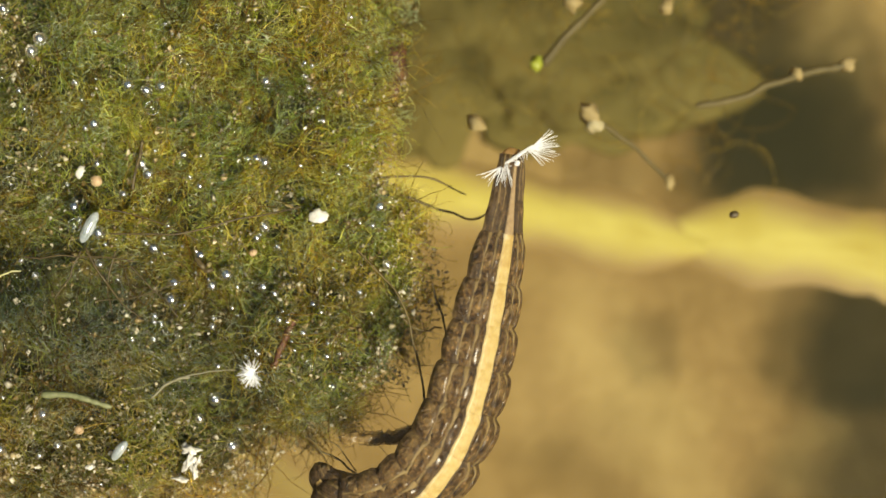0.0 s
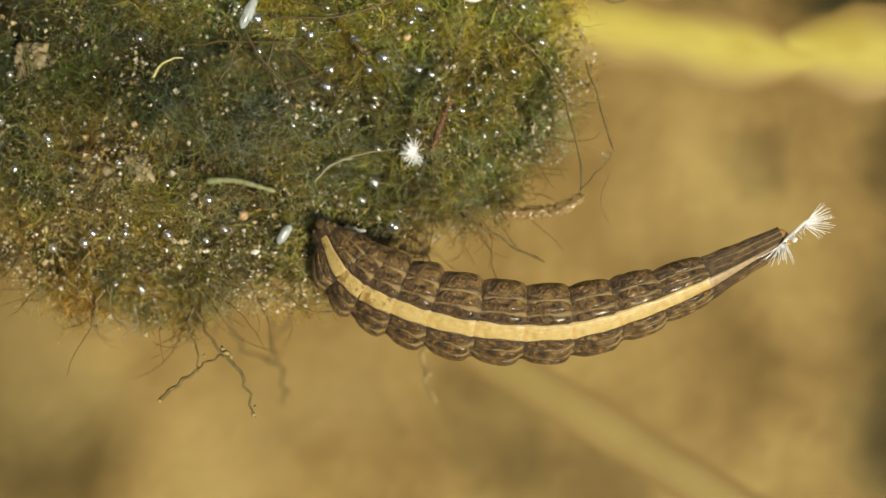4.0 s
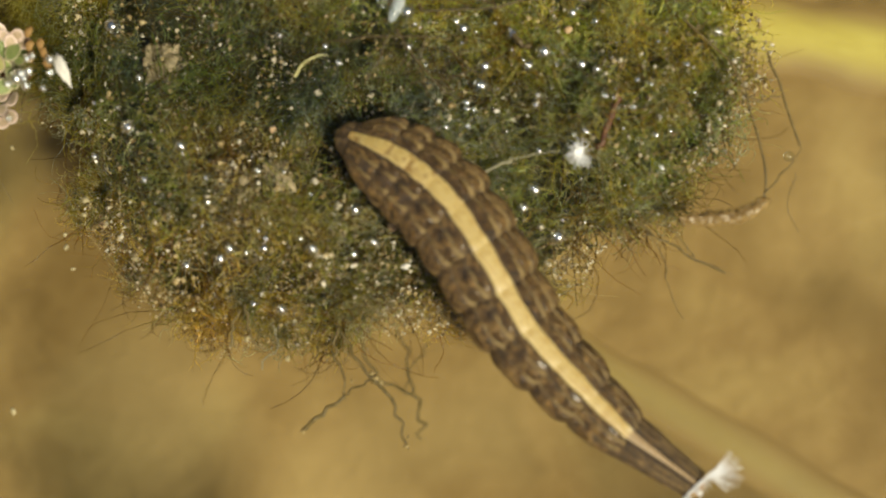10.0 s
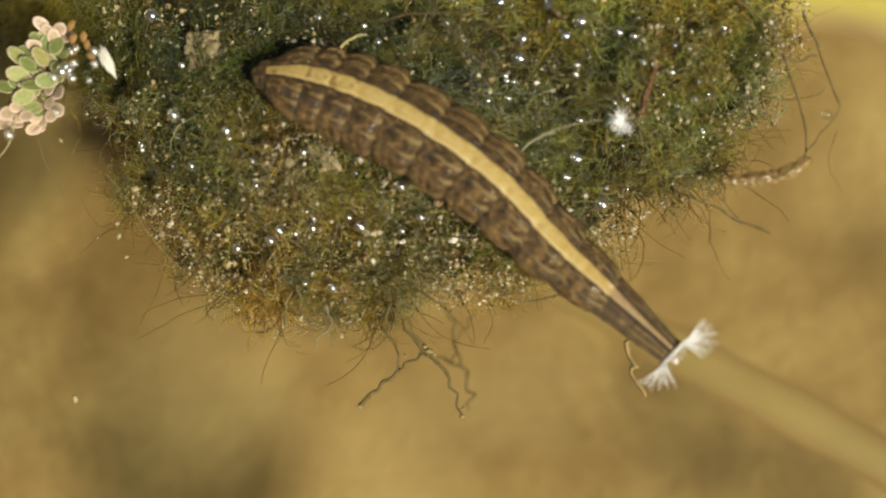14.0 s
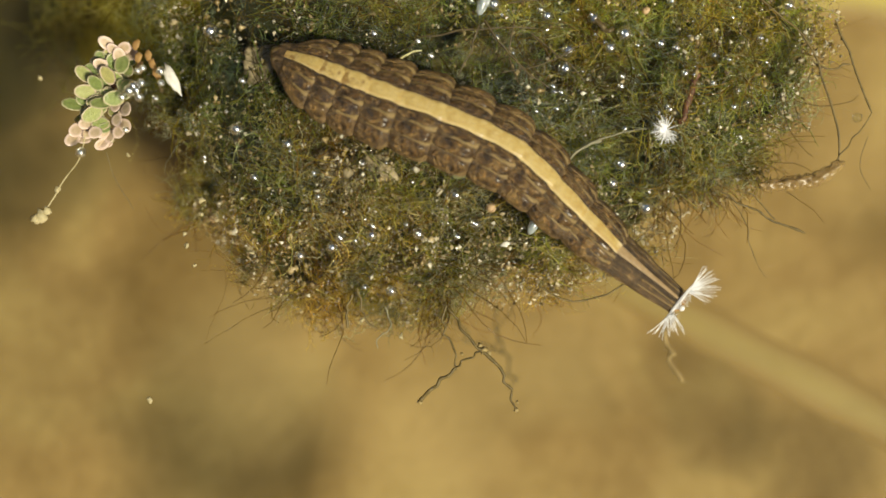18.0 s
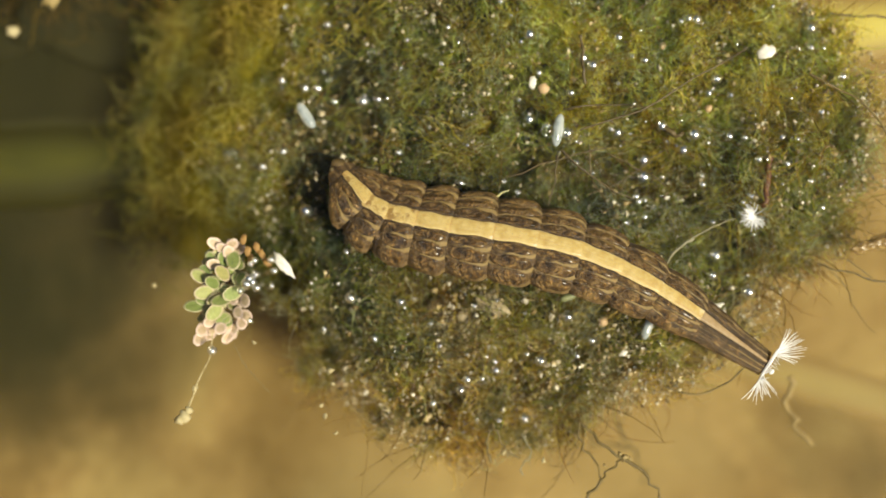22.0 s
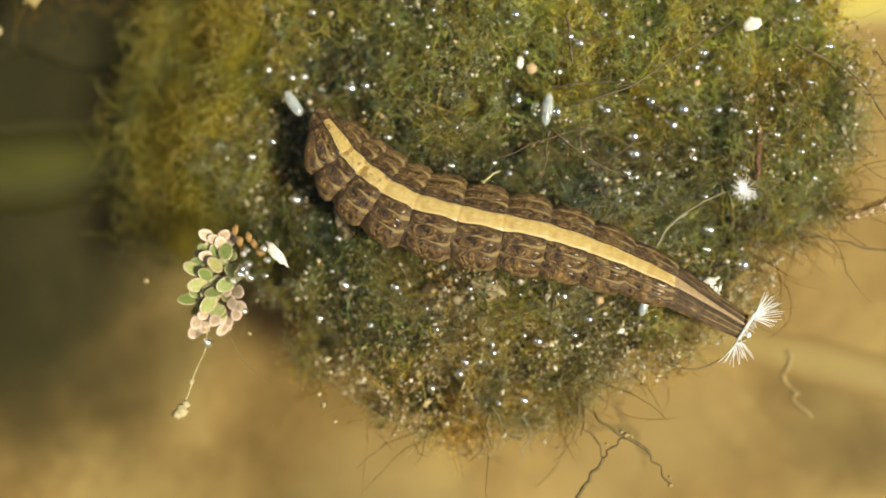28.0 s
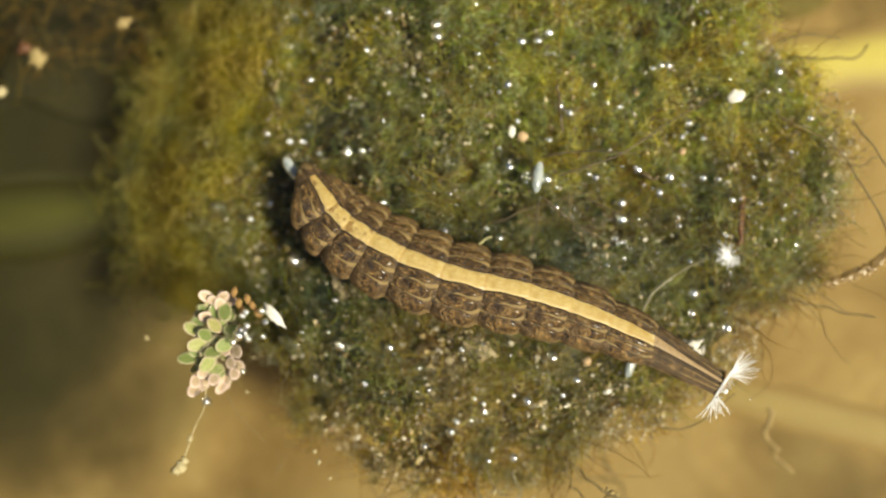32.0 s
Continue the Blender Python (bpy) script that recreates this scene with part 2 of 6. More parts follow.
def mat_body_material():
    """Wet algae felt: dark green hollows, gold-green towards +y, a darkened patch at low x, thin tan windows."""
    k = Nodes("algae_felt")
    p = k.place()
    big, mid, small = k.noise(p, 210.0, 3.0, 0.5, 0.4), k.noise(p, 800.0, 4.0, 0.6), k.noise(p, 3600.0, 5.0, 0.7)
    c = k.ramp(big, (0.34, (0.035, 0.04, 0.008)), (0.46, (0.075, 0.08, 0.014)), (0.56, (0.14, 0.115, 0.02)), (0.68, (0.27, 0.20, 0.035)))
    xyz = k.add("ShaderNodeSeparateXYZ", Vector=p)
    x, y = xyz.outputs[0], xyz.outputs[1]
    lower = k.math("SUBTRACT", 1.0, k.step(y, -0.005, -0.001))
    inner = k.math("ADD", k.step(x, -0.004, 0.006), k.math("SUBTRACT", 1.0, k.step(x, -0.013, -0.008)), True)
    side = k.math("ADD", lower, k.math("MULTIPLY", k.math("ADD", k.step(y, 0.003, 0.010), k.step(x, 0.009, 0.018), True), inner), True)
    # brighter gold-green put in towards +y, +x and the lower edge
    brightened = k.math("MULTIPLY", side, k.step(k.noise(p, 330.0, 5.0, 0.65), 0.28, 0.68))
    c = k.mix(k.math("MULTIPLY", brightened, 0.6), c, (0.26, 0.26, 0.05))
    # darkening put into the felt colour at low x above y = 0
    darkened = k.math("MULTIPLY", k.math("SUBTRACT", 1.0, k.step(x, -0.004, 0.004)), k.math("MULTIPLY", k.step(y, 0.0, 0.004), k.step(x, -0.013, -0.009)))
    c = k.mix(k.math("MULTIPLY", darkened, 0.6), c, (0.04, 0.05, 0.009))
    c = k.mix(k.math("MULTIPLY", lower, 0.4), c, (0.26, 0.19, 0.03))
    for x0, y0, r in THIN:
        away = k.n.new("ShaderNodeVectorMath")
        away.operation = "DISTANCE"
        k.put(away.inputs[0], p)
        away.inputs[1].default_value = (x0 * MM, y0 * MM, -2.4 * MM)
        f = k.math("SUBTRACT", 1.0, k.step(k.math("ADD", k.math("MULTIPLY", away.outputs["Value"], 1000.0), k.math("MULTIPLY", k.math("SUBTRACT", mid, 0.5), 3.0)), r * 0.9, r * 1.7))
        c = k.mix(k.math("MULTIPLY", f, 0.85), c, (0.50, 0.37, 0.10))
    c = k.mix(k.step(mid, 0.36, 0.6), k.mix(1.0, c, (0.42, 0.46, 0.4), "MULTIPLY"), c)
    c = k.mix(k.step(small, 0.36, 0.6), k.mix(1.0, c, (0.4, 0.42, 0.38), "MULTIPLY"), c)
    pale = k.step(k.noise(p, 2600.0, 3.0), 0.66, 0.74)
    c = k.mix(k.math("MULTIPLY", pale, 0.6), c, (0.5, 0.48, 0.33))
    k.bump(k.math("ADD", k.math("MULTIPLY", mid, 0.6), k.math("MULTIPLY", small, 0.4)), 1.0, 0.0006)
    return k.done(c, 0.32, 0.6)


THIN = ((4.4, 5.6, 1.5), (7.0, 5.4, 1.1), (4.9, 10.1, 0.9), (2.9, 9.6, 0.8), (8.0, 4.1, 0.8), (18.6, 5.6, 0.9), (2.2, 7.2, 0.7))
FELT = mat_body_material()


def gold_felt_material():
    k = Nodes("golden_felt")
    p = k.place()
    c = k.ramp(k.noise(p, 260.0, 3.0, 0.5, 0.4), (0.34, (0.13, 0.095, 0.005)), (0.52, (0.24, 0.205, 0.01)), (0.68, (0.36, 0.30, 0.018)))
    fine = k.noise(p, 2200.0, 4.0, 0.65)
    c = k.mix(k.step(fine, 0.35, 0.65), k.mix(1.0, c, (0.6, 0.6, 0.5), "MULTIPLY"), c)
    k.bump(fine, 0.6, 0.0003)
    return k.done(c, 0.7, 0.2)


GOLD_FELT = gold_felt_material()


def skin_material():
    """Larva skin between the pads: dark brown leather, a pale crinkled line beside the back, cream dashes at the joints, a tan flank rim. UV: along, across."""
    k = Nodes("larva_skin")
    u, v = k.uv()
    p = k.local()
    q = k.math("ABSOLUTE", k.math("SUBTRACT", k.math("MULTIPLY", v, 2.0), 1.0))
    q2 = k.math("ADD", q, k.math("MULTIPLY", k.math("SUBTRACT", k.noise(p, 1300.0, 3.0), 0.5), 0.14))
    grain, blot = k.noise(p, 6500.0, 4.0, 0.7), k.noise(p, 2600.0, 4.0, 0.6)
    c = k.ramp(blot, (0.34, (0.03, 0.018, 0.007)), (0.5, (0.066, 0.04, 0.016)), (0.68, (0.13, 0.083, 0.036)))
    c = k.mix(k.step(grain, 0.5, 0.68), c, k.mix(1.0, c, (2.0, 1.8, 1.5), "MULTIPLY"))
    folds = k.add("ShaderNodeTexNoise", Vector=k.add("ShaderNodeCombineXYZ", X=k.math("MULTIPLY", u, 1.6), Y=k.math("MULTIPLY", q2, 17.0), Z=k.math("MULTIPLY", k.chance(), 9.0)).outputs[0], Scale=1.0, Detail=4.0, Roughness=0.6).outputs["Fac"]
    c = k.mix(k.math("MULTIPLY", k.step(folds, 0.54, 0.66), 0.6), c, (0.16, 0.105, 0.045))
    wide = k.math("ADD", 0.022, k.math("MULTIPLY", k.math("POWER", u, 5.0), 0.032))
    for at, much in ((0.445, 0.48), (0.73, 0.5)):
        far = k.math("ABSOLUTE", k.math("SUBTRACT", q2, at))
        line = k.math("SUBTRACT", 1.0, k.step(k.math("DIVIDE", far, wide), 0.5, 1.4))
        line = k.math("MULTIPLY", line, k.step(k.math("ADD", k.noise(p, 900.0 + 500 * at, 2.0), k.math("MULTIPLY", u, 0.2)), 0.46, 0.62))
        c = k.mix(k.math("MULTIPLY", line, much), c, (0.40, 0.29, 0.11))
    gap = k.math("SUBTRACT", 1.0, k.step(u, 0.01, 0.05))
    c = k.mix(k.math("MULTIPLY", gap, 0.8), c, (0.03, 0.018, 0.008))
    rim = k.math("MULTIPLY", k.step(q2, 0.96, 1.02), k.step(k.noise(p, 900.0, 2.0), 0.25, 0.5))
    c = k.mix(k.math("MULTIPLY", rim, 0.75), c, (0.30, 0.205, 0.09))
    edge = k.math("SUBTRACT", 1.0, k.step(k.math("ABSOLUTE", k.math("SUBTRACT", q, 0.25)), 0.02, 0.06))
    c = k.mix(k.math("MULTIPLY", edge, 0.7), c, (0.024, 0.015, 0.008))
    k.bump(k.math("ADD", k.math("ADD", k.math("MULTIPLY", blot, 0.7), k.math("MULTIPLY", folds, 0.8)), k.math("MULTIPLY", grain, 0.4)), 0.9, 0.00014)
    return k.done(c, k.math("ADD", 0.35, k.math("MULTIPLY", blot, 0.4)), 0.45)


def pad_material(name, sheen=0.0):
    """Flank pads: granular chestnut leather with cream specks and a tan margin. UV: middle to margin, along."""
    k = Nodes(name)
    u, v = k.uv()
    p = k.local()
    grain, blot = k.noise(p, 6000.0, 4.0, 0.7), k.noise(p, 1900.0, 4.0, 0.6, 0.5)
    c = k.ramp(blot, (0.36, (0.028, 0.014, 0.004)), (0.48, (0.12, 0.065, 0.018)), (0.62, (0.30, 0.19, 0.065)))
    c = k.mix(k.step(grain, 0.5, 0.68), k.mix(1.0, c, (0.7, 0.7, 0.7), "MULTIPLY"), k.mix(1.0, c, (1.7, 1.55, 1.35), "MULTIPLY"))
    crease = k.add("ShaderNodeTexNoise", Vector=k.add("ShaderNodeCombineXYZ", X=k.math("MULTIPLY", v, 2.0), Y=k.math("MULTIPLY", k.math("MULTIPLY", u, k.math("SUBTRACT", v, 0.5)), 14.0), Z=k.math("MULTIPLY", k.chance(), 20.0)).outputs[0], Scale=1.4, Detail=3.0).outputs["Fac"]
    c = k.mix(k.math("MULTIPLY", k.step(crease, 0.56, 0.66), 0.5), c, (0.2, 0.135, 0.06))
    specks = k.step(k.noise(p, 4200.0, 2.0), 0.68, 0.74)
    c = k.mix(k.math("MULTIPLY", specks, 0.6), c, (0.36, 0.26, 0.13))
    # dark bluish reflection of the sky, painted on in blotches
    if sheen:
        c = k.mix(k.math("MULTIPLY", k.step(k.noise(p, 1000.0, 3.0, 0.5, 0.4), 0.5, 0.62), sheen), c, (0.020, 0.018, 0.028))
    ragged = k.math("ADD", u, k.math("MULTIPLY", k.math("SUBTRACT", k.noise(p, 1500.0, 3.0), 0.5), 0.22))
    c = k.mix(k.math("MULTIPLY", k.math("MULTIPLY", k.step(ragged, 0.88, 0.98), 0.75), k.step(k.noise(p, 1100.0, 2.0), 0.42, 0.62)), c, (0.36, 0.255, 0.105))
    k.bump(k.math("ADD", k.math("MULTIPLY", blot, 1.0), k.math("ADD", k.math("MULTIPLY", grain, 0.6), k.math("MULTIPLY", crease, 0.8))), 1.0, 0.00026)
    k.b.inputs["Coat Weight"].default_value = 0.3
    k.b.inputs["Coat Roughness"].default_value = 0.22
    return k.done(c, k.math("ADD", 0.3, k.math("MULTIPLY", blot, 0.4)), 0.5)


def stripe_material(name, brown):
    k = Nodes(name)
    u, v = k.uv()
    p = k.local()
    q = k.math("ABSOLUTE", k.math("SUBTRACT", k.math("MULTIPLY", v, 2.0), 1.0))
    c = k.ramp(k.noise(p, 1800.0, 3.0), (0.3, (0.40, 0.27, 0.075)), (0.5, (0.50, 0.38, 0.14)), (0.72, (0.58, 0.46, 0.21)))
    c = k.mix(k.math("MULTIPLY", k.step(q, 0.55, 0.95), 0.45), c, (0.64, 0.52, 0.26))
    c = k.mix(k.math("MULTIPLY", k.math("MULTIPLY", k.step(u, 0.86, 0.94), k.step(k.noise(p, 1400.0, 2.0), 0.45, 0.6)), 0.6), c, (0.74, 0.65, 0.46))
    c = k.mix(k.math("MULTIPLY", k.math("SUBTRACT", 1.0, k.step(u, 0.03, 0.10)), 0.5), c, (0.48, 0.3, 0.1))
    streak = k.add("ShaderNodeTexNoise", Vector=k.add("ShaderNodeCombineXYZ", X=k.math("MULTIPLY", u, 2.5), Y=k.math("MULTIPLY", v, 9.0), Z=k.math("MULTIPLY", k.chance(), 9.0)).outputs[0], Scale=1.0, Detail=4.0).outputs["Fac"]
    c = k.mix(k.math("MULTIPLY", k.step(streak, 0.5, 0.7), 0.4), c, (0.42, 0.25, 0.08))
    c = k.mix(k.math("MULTIPLY", k.step(k.noise(p, 1500.0, 3.0, 0.6), 0.46, 0.6), brown), c, (0.20, 0.105, 0.025))
    k.bump(k.noise(p, 7000.0, 4.0), 0.5, 0.00006)
    k.b.inputs["Coat Weight"].default_value = 0.15
    return k.done(c, 0.38, 0.5)


SKIN, PAD, SHEEN_PAD = skin_material(), pad_material("larva_pad"), pad_material("larva_sheen_pad", 0.6)
STRIPE, FRONT_STRIPE = stripe_material("larva_stripe", 0.12), stripe_material("larva_front_stripe", 0.8)
TAIL_STRIPE = speckled("tail_stripe", (0.24, 0.16, 0.075), (0.42, 0.31, 0.17), 4000, 0.4)
# blue-grey colour that stands in for reflected sky
SKY_SHEEN = speckled("bluish_sky_sheen", (0.014, 0.013, 0.018), (0.042, 0.041, 0.060), 1500, 0.35, 0.5)
HEAD_HORN = speckled("head_horn", (0.05, 0.034, 0.014), (0.24, 0.165, 0.07), 2500, 0.3, 0.6)
BRISTLE = speckled("white_bristle", (0.75, 0.77, 0.8), (0.9, 0.91, 0.93), 6000, 0.25, 0.8)
SEED_SHELL = speckled("pearly_shell", (0.28, 0.34, 0.36), (0.66, 0.71, 0.73), 1800, 0.16, 0.9, 0.25)
CHALK = speckled("chalky_flake", (0.55, 0.53, 0.47), (0.84, 0.82, 0.77), 3000, 0.5)
GRIT = speckled("tan_grit", (0.42, 0.27, 0.13), (0.68, 0.5, 0.31), 3500, 0.5)
LUMP = speckled("tan_lump", (0.11, 0.09, 0.04), (0.38, 0.31, 0.18), 4200, 0.6, 0.4, 0.0, 0.8)
RUST = speckled("rusty_wood", (0.07, 0.028, 0.012), (0.17, 0.075, 0.03), 2600, 0.6)
TWIG = speckled("dark_twig", (0.05, 0.035, 0.014), (0.13, 0.095, 0.035), 3000, 0.5)
PALE_TWIG = speckled("pale_twig", (0.15, 0.14, 0.08), (0.30, 0.28, 0.18), 2600, 0.6)
PALE_STALK = speckled("green_stalk", (0.13, 0.15, 0.06), (0.26, 0.27, 0.14), 2600, 0.5)
AMBER = speckled("amber_husk", (0.22, 0.12, 0.035), (0.40, 0.25, 0.09), 2200, 0.6, 0.3)
ROOT = speckled("olive_root", (0.08, 0.06, 0.018), (0.2, 0.15, 0.052), 2600, 0.6)
DRAB = speckled("drab_weed", (0.27, 0.2, 0.075), (0.38, 0.3, 0.13), 1500, 0.7)
PALE_DRAB = speckled("pale_weed", (0.26, 0.19, 0.075), (0.33, 0.25, 0.10), 1500, 0.7)
DROWNED = speckled("drowned_stem", (0.085, 0.066, 0.02), (0.14, 0.11, 0.036), 900, 0.7)
SHED_SKIN = speckled("shed_skin", (0.22, 0.13, 0.04), (0.5, 0.36, 0.15), 2600, 0.3, 0.6)
SHED_SKIN.node_tree.nodes["Principled BSDF"].inputs["Alpha"].default_value = 0.5
STRAW = speckled("straw_sliver", (0.4, 0.38, 0.12), (0.66, 0.64, 0.34), 2500, 0.4)
FLUFF = speckled("pale_fluff", (0.36, 0.31, 0.16), (0.54, 0.47, 0.28), 2000, 0.7)
# darker copy of the brown mud, with shade put into its colour
SHADED_MUD = speckled("shaded_mud", (0.016, 0.015, 0.003), (0.03, 0.027, 0.006), 90, 0.8, 0.2, 0.0, 0.3)
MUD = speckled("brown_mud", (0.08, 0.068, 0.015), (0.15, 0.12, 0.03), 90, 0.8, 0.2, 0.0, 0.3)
LEMON = speckled("yellow_green_leaflet", (0.22, 0.25, 0.02), (0.36, 0.4, 0.04), 1500, 0.5)


def debris_material():
    k = Nodes("pale_debris")
    c = k.ramp(k.island(), (0.1, (0.16, 0.11, 0.04)), (0.35, (0.32, 0.24, 0.10)), (0.6, (0.46, 0.37, 0.19)), (0.88, (0.64, 0.6, 0.48)), (0.97, (0.25, 0.22, 0.15)))
    return k.done(c, 0.35, 0.6)


def fern_material():
    k = Nodes("fern_leaf")
    u, v = k.uv()
    rim = k.math("ADD", u, k.math("MULTIPLY", k.math("SUBTRACT", k.noise(k.local(), 2500.0, 3.0), 0.5), 0.3))
    green = k.ramp(k.chance(), (0.0, (0.14, 0.19, 0.05)), (0.45, (0.23, 0.29, 0.09)), (0.75, (0.31, 0.36, 0.12)), (1.0, (0.44, 0.41, 0.16)))
    c = k.mix(k.math("MULTIPLY", k.step(rim, 0.72, 1.0), 0.9), green, k.ramp(k.chance(), (0.0, (0.50, 0.52, 0.3)), (0.5, (0.6, 0.52, 0.34)), (1.0, (0.66, 0.5, 0.42))))
    veins = k.noise(k.local(), 5200.0, 4.0, 0.6)
    c = k.mix(k.step(veins, 0.4, 0.65), k.mix(1.0, c, (0.82, 0.84, 0.8), "MULTIPLY"), c)
    k.bump(veins, 0.7, 0.00012)
    k.b.inputs["Coat Weight"].default_value = 0.25
    k.b.inputs["Coat Roughness"].default_value = 0.2
    return k.done(c, 0.35, 0.5)


def pink_leaf_material():
    k = Nodes("bleached_fern_leaf")
    u, v = k.uv()
    n = k.noise(k.local(), 2500.0, 3.0)
    c = k.mix(k.step(u, 0.4, 0.95), k.ramp(n, (0.35, (0.36, 0.29, 0.15)), (0.65, (0.52, 0.40, 0.28))), (0.70, 0.55, 0.47))
    k.b.inputs["Coat Weight"].default_value = 0.25
    k.b.inputs["Coat Roughness"].default_value = 0.2
    k.bump(n, 0.4, 0.0001)
    return k.done(c, 0.35, 0.5)


DEBRIS, FERN, PINK = debris_material(), fern_material(), pink_leaf_material()


# ---- builders ----
rng = np.random.default_rng(7)


def part(name, data, material, parent=None, label=""):
    """One mesh object from a bmesh or a mesh."""
    if isinstance(data, bmesh.types.BMesh):
        me = bpy.data.meshes.new(name)
        data.normal_update()
        data.to_mesh(me)
        data.free()
    else:
        me = data
    if material is not None and not me.materials:
        me.materials.append(material)
    ob = new(name, me)
    if parent is not None:
        ob.parent = parent
    if label:
        tagged(ob, label)
    return ob


def solid(verts, faces, smooth=True, uv=None):
    """A mesh from arrays in millimetres; faces all have the same number of corners."""
    me = bpy.data.meshes.new("mesh")
    verts, faces = np.asarray(verts, float) * MM, np.asarray(faces, np.int32)
    n, k = faces.shape
    me.vertices.add(len(verts))
    me.vertices.foreach_set("co", verts.ravel())
    me.loops.add(n * k)
    me.loops.foreach_set("vertex_index", faces.ravel())
    me.polygons.add(n)
    me.polygons.foreach_set("loop_start", np.arange(0, n * k, k, dtype=np.int32))
    me.polygons.foreach_set("use_smooth", np.full(n, smooth))
    if uv is not None:
        layer = me.uv_layers.new(name="UVMap")
        layer.data.foreach_set("uv", np.asarray(uv, float)[faces.ravel()].ravel())
    me.update(calc_edges=True)
    return me


def sheet(nu, nv, wrap=False):
    """Quads of a grid of nu x nv points; wrap closes the second way."""
    i, j = np.meshgrid(np.arange(nu - 1), np.arange(nv if wrap else nv - 1), indexing="ij")
    j2 = (j + 1) % nv
    return np.stack([i * nv + j, (i + 1) * nv + j, (i + 1) * nv + j2, i * nv + j2], -1).reshape(-1, 4)


def tubes(paths, radii, sides=3):
    """Tubes round many paths (N, K, 3) with radii (N, K), as one mesh."""
    n, k, _ = paths.shape
    t = np.gradient(paths, axis=1)
    t /= np.linalg.norm(t, axis=2, keepdims=True) + 1e-9
    up = np.where(np.abs(t[..., 2:3]) > 0.9, np.array([1.0, 0, 0]), np.array([0, 0, 1.0]))
    a = np.cross(t, up)
    a /= np.linalg.norm(a, axis=2, keepdims=True) + 1e-9
    b = np.cross(t, a)
    ang = np.arange(sides) * 2 * np.pi / sides
    ring = paths[:, :, None] + radii[:, :, None, None] * (a[:, :, None] * np.cos(ang)[:, None] + b[:, :, None] * np.sin(ang)[:, None])
    quads = sheet(k, sides, True)
    faces = (quads[None] + (np.arange(n) * k * sides)[:, None, None]).reshape(-1, 4)
    return solid(ring.reshape(-1, 3), faces)


def smooth_path(points, count):
    """Points joined by a smooth curve, evenly spaced."""
    p = np.asarray(points, float)
    q = np.vstack([2 * p[0] - p[1], p, 2 * p[-1] - p[-2]])
    out = []
    for a, b, c, d in zip(q, q[1:], q[2:], q[3:]):
        for s in np.linspace(0, 1, 12, endpoint=False):
            out.append(0.5 * (2 * b + (c - a) * s + (2 * a - 5 * b + 4 * c - d) * s * s + (3 * b - a - 3 * c + d) * s ** 3))
    out = np.array(out + [p[-1]])
    far = np.r_[0, np.cumsum(np.linalg.norm(np.diff(out, axis=0), axis=1))]
    g = np.linspace(0, far[-1], count)
    return np.stack([np.interp(g, far, out[:, i]) for i in range(out.shape[1])], 1)


def strand(points, r0, r1, wobble=0.06, count=None, sides=6):
    """One crooked thread or twig with closed, uneven ends."""
    p = smooth_path(points, count or 10 * len(points))
    knots = rng.normal(0, 1.6 * wobble, (max(4, len(p) // 4), 3))
    knots[[0, -1]] = 0
    p += np.stack([np.interp(np.linspace(0, len(knots) - 1, len(p)), np.arange(len(knots)), knots[:, i]) for i in range(3)], 1)
    r = np.linspace(r0, r1, len(p)) * (1 + 0.13 * rng.standard_normal(len(p)).clip(-1.5, 1.5))
    r[0] *= 0.4
    r[-1] *= 0.3
    return tubes(p[None], r[None], sides)


def pebble(radius, stretch=(1, 1, 1), rough=0.18, seed=1, detail=2):
    """A lumpy grain."""
    bm = bmesh.new()
    bmesh.ops.create_icosphere(bm, subdivisions=detail, radius=1.0)
    for v in bm.verts:
        f = 1 + rough * noise.noise(v.co * 1.7 + Vector((seed * 3.1, seed, 0))) * 2 + rough * 0.5 * noise.noise(v.co * 4.1 + Vector((0, seed, seed)))
        v.co = Vector([c * f * s * radius * MM for c, s in zip(v.co, stretch)])
    for f in bm.faces:
        f.smooth = True
    return bm


def ball(rings=10, around=16):
    bm = bmesh.new()
    bmesh.ops.create_uvsphere(bm, u_segments=around, v_segments=rings, radius=MM)
    for f in bm.faces:
        f.smooth = True
    me = bpy.data.meshes.new("ball")
    bm.to_mesh(me)
    bm.free()
    return me


def blade(points, width, thick, wave=0.25, count=60, across=9):
    """A leaf blade along points (x, y, z): cupped, with a midrib and wavy margins."""
    p = smooth_path(points, count)
    t = np.gradient(p, axis=0)
    t /= np.linalg.norm(t, axis=1)[:, None]
    side = np.cross(np.array([0, 0, 1.0]), t)
    side /= np.linalg.norm(side, axis=1)[:, None]
    s = np.linspace(0, 1, count)
    wide = width * 0.5 * (1 + 0.07 * np.sin(s * 17) + 0.05 * np.sin(s * 41 + 1)) * np.minimum(1, 0.35 + 5 * np.minimum(s, 1 - s))
    q = np.linspace(-1, 1, across)
    lift = thick * (-4.0 * q ** 4 + 0.3 * np.exp(-(q / 0.2) ** 2))
    verts, uv = [], []
    for sign in (1, -1):
        layer = p[:, None] + side[:, None] * (wide[:, None] * q)[..., None]
        layer[..., 2] += lift + sign * thick * 0.5 * (1 - 0.8 * q ** 2) + wave * np.sin(s * 23)[:, None] * q ** 2
        verts.append(layer.reshape(-1, 3))
        uv.append(np.stack(np.broadcast_arrays(s[:, None] * 4, (q + 1)[None] / 2), -1).reshape(-1, 2))
    f = sheet(count, across)
    n = count * across
    edge = []
    for k in (0, across - 1):
        i = np.arange(count - 1) * across + k
        edge.append(np.stack([i, i + across, i + across + n, i + n], -1))
    return solid(np.vstack(verts), np.vstack([f, f[:, ::-1] + n, *edge]), True, np.vstack(uv))


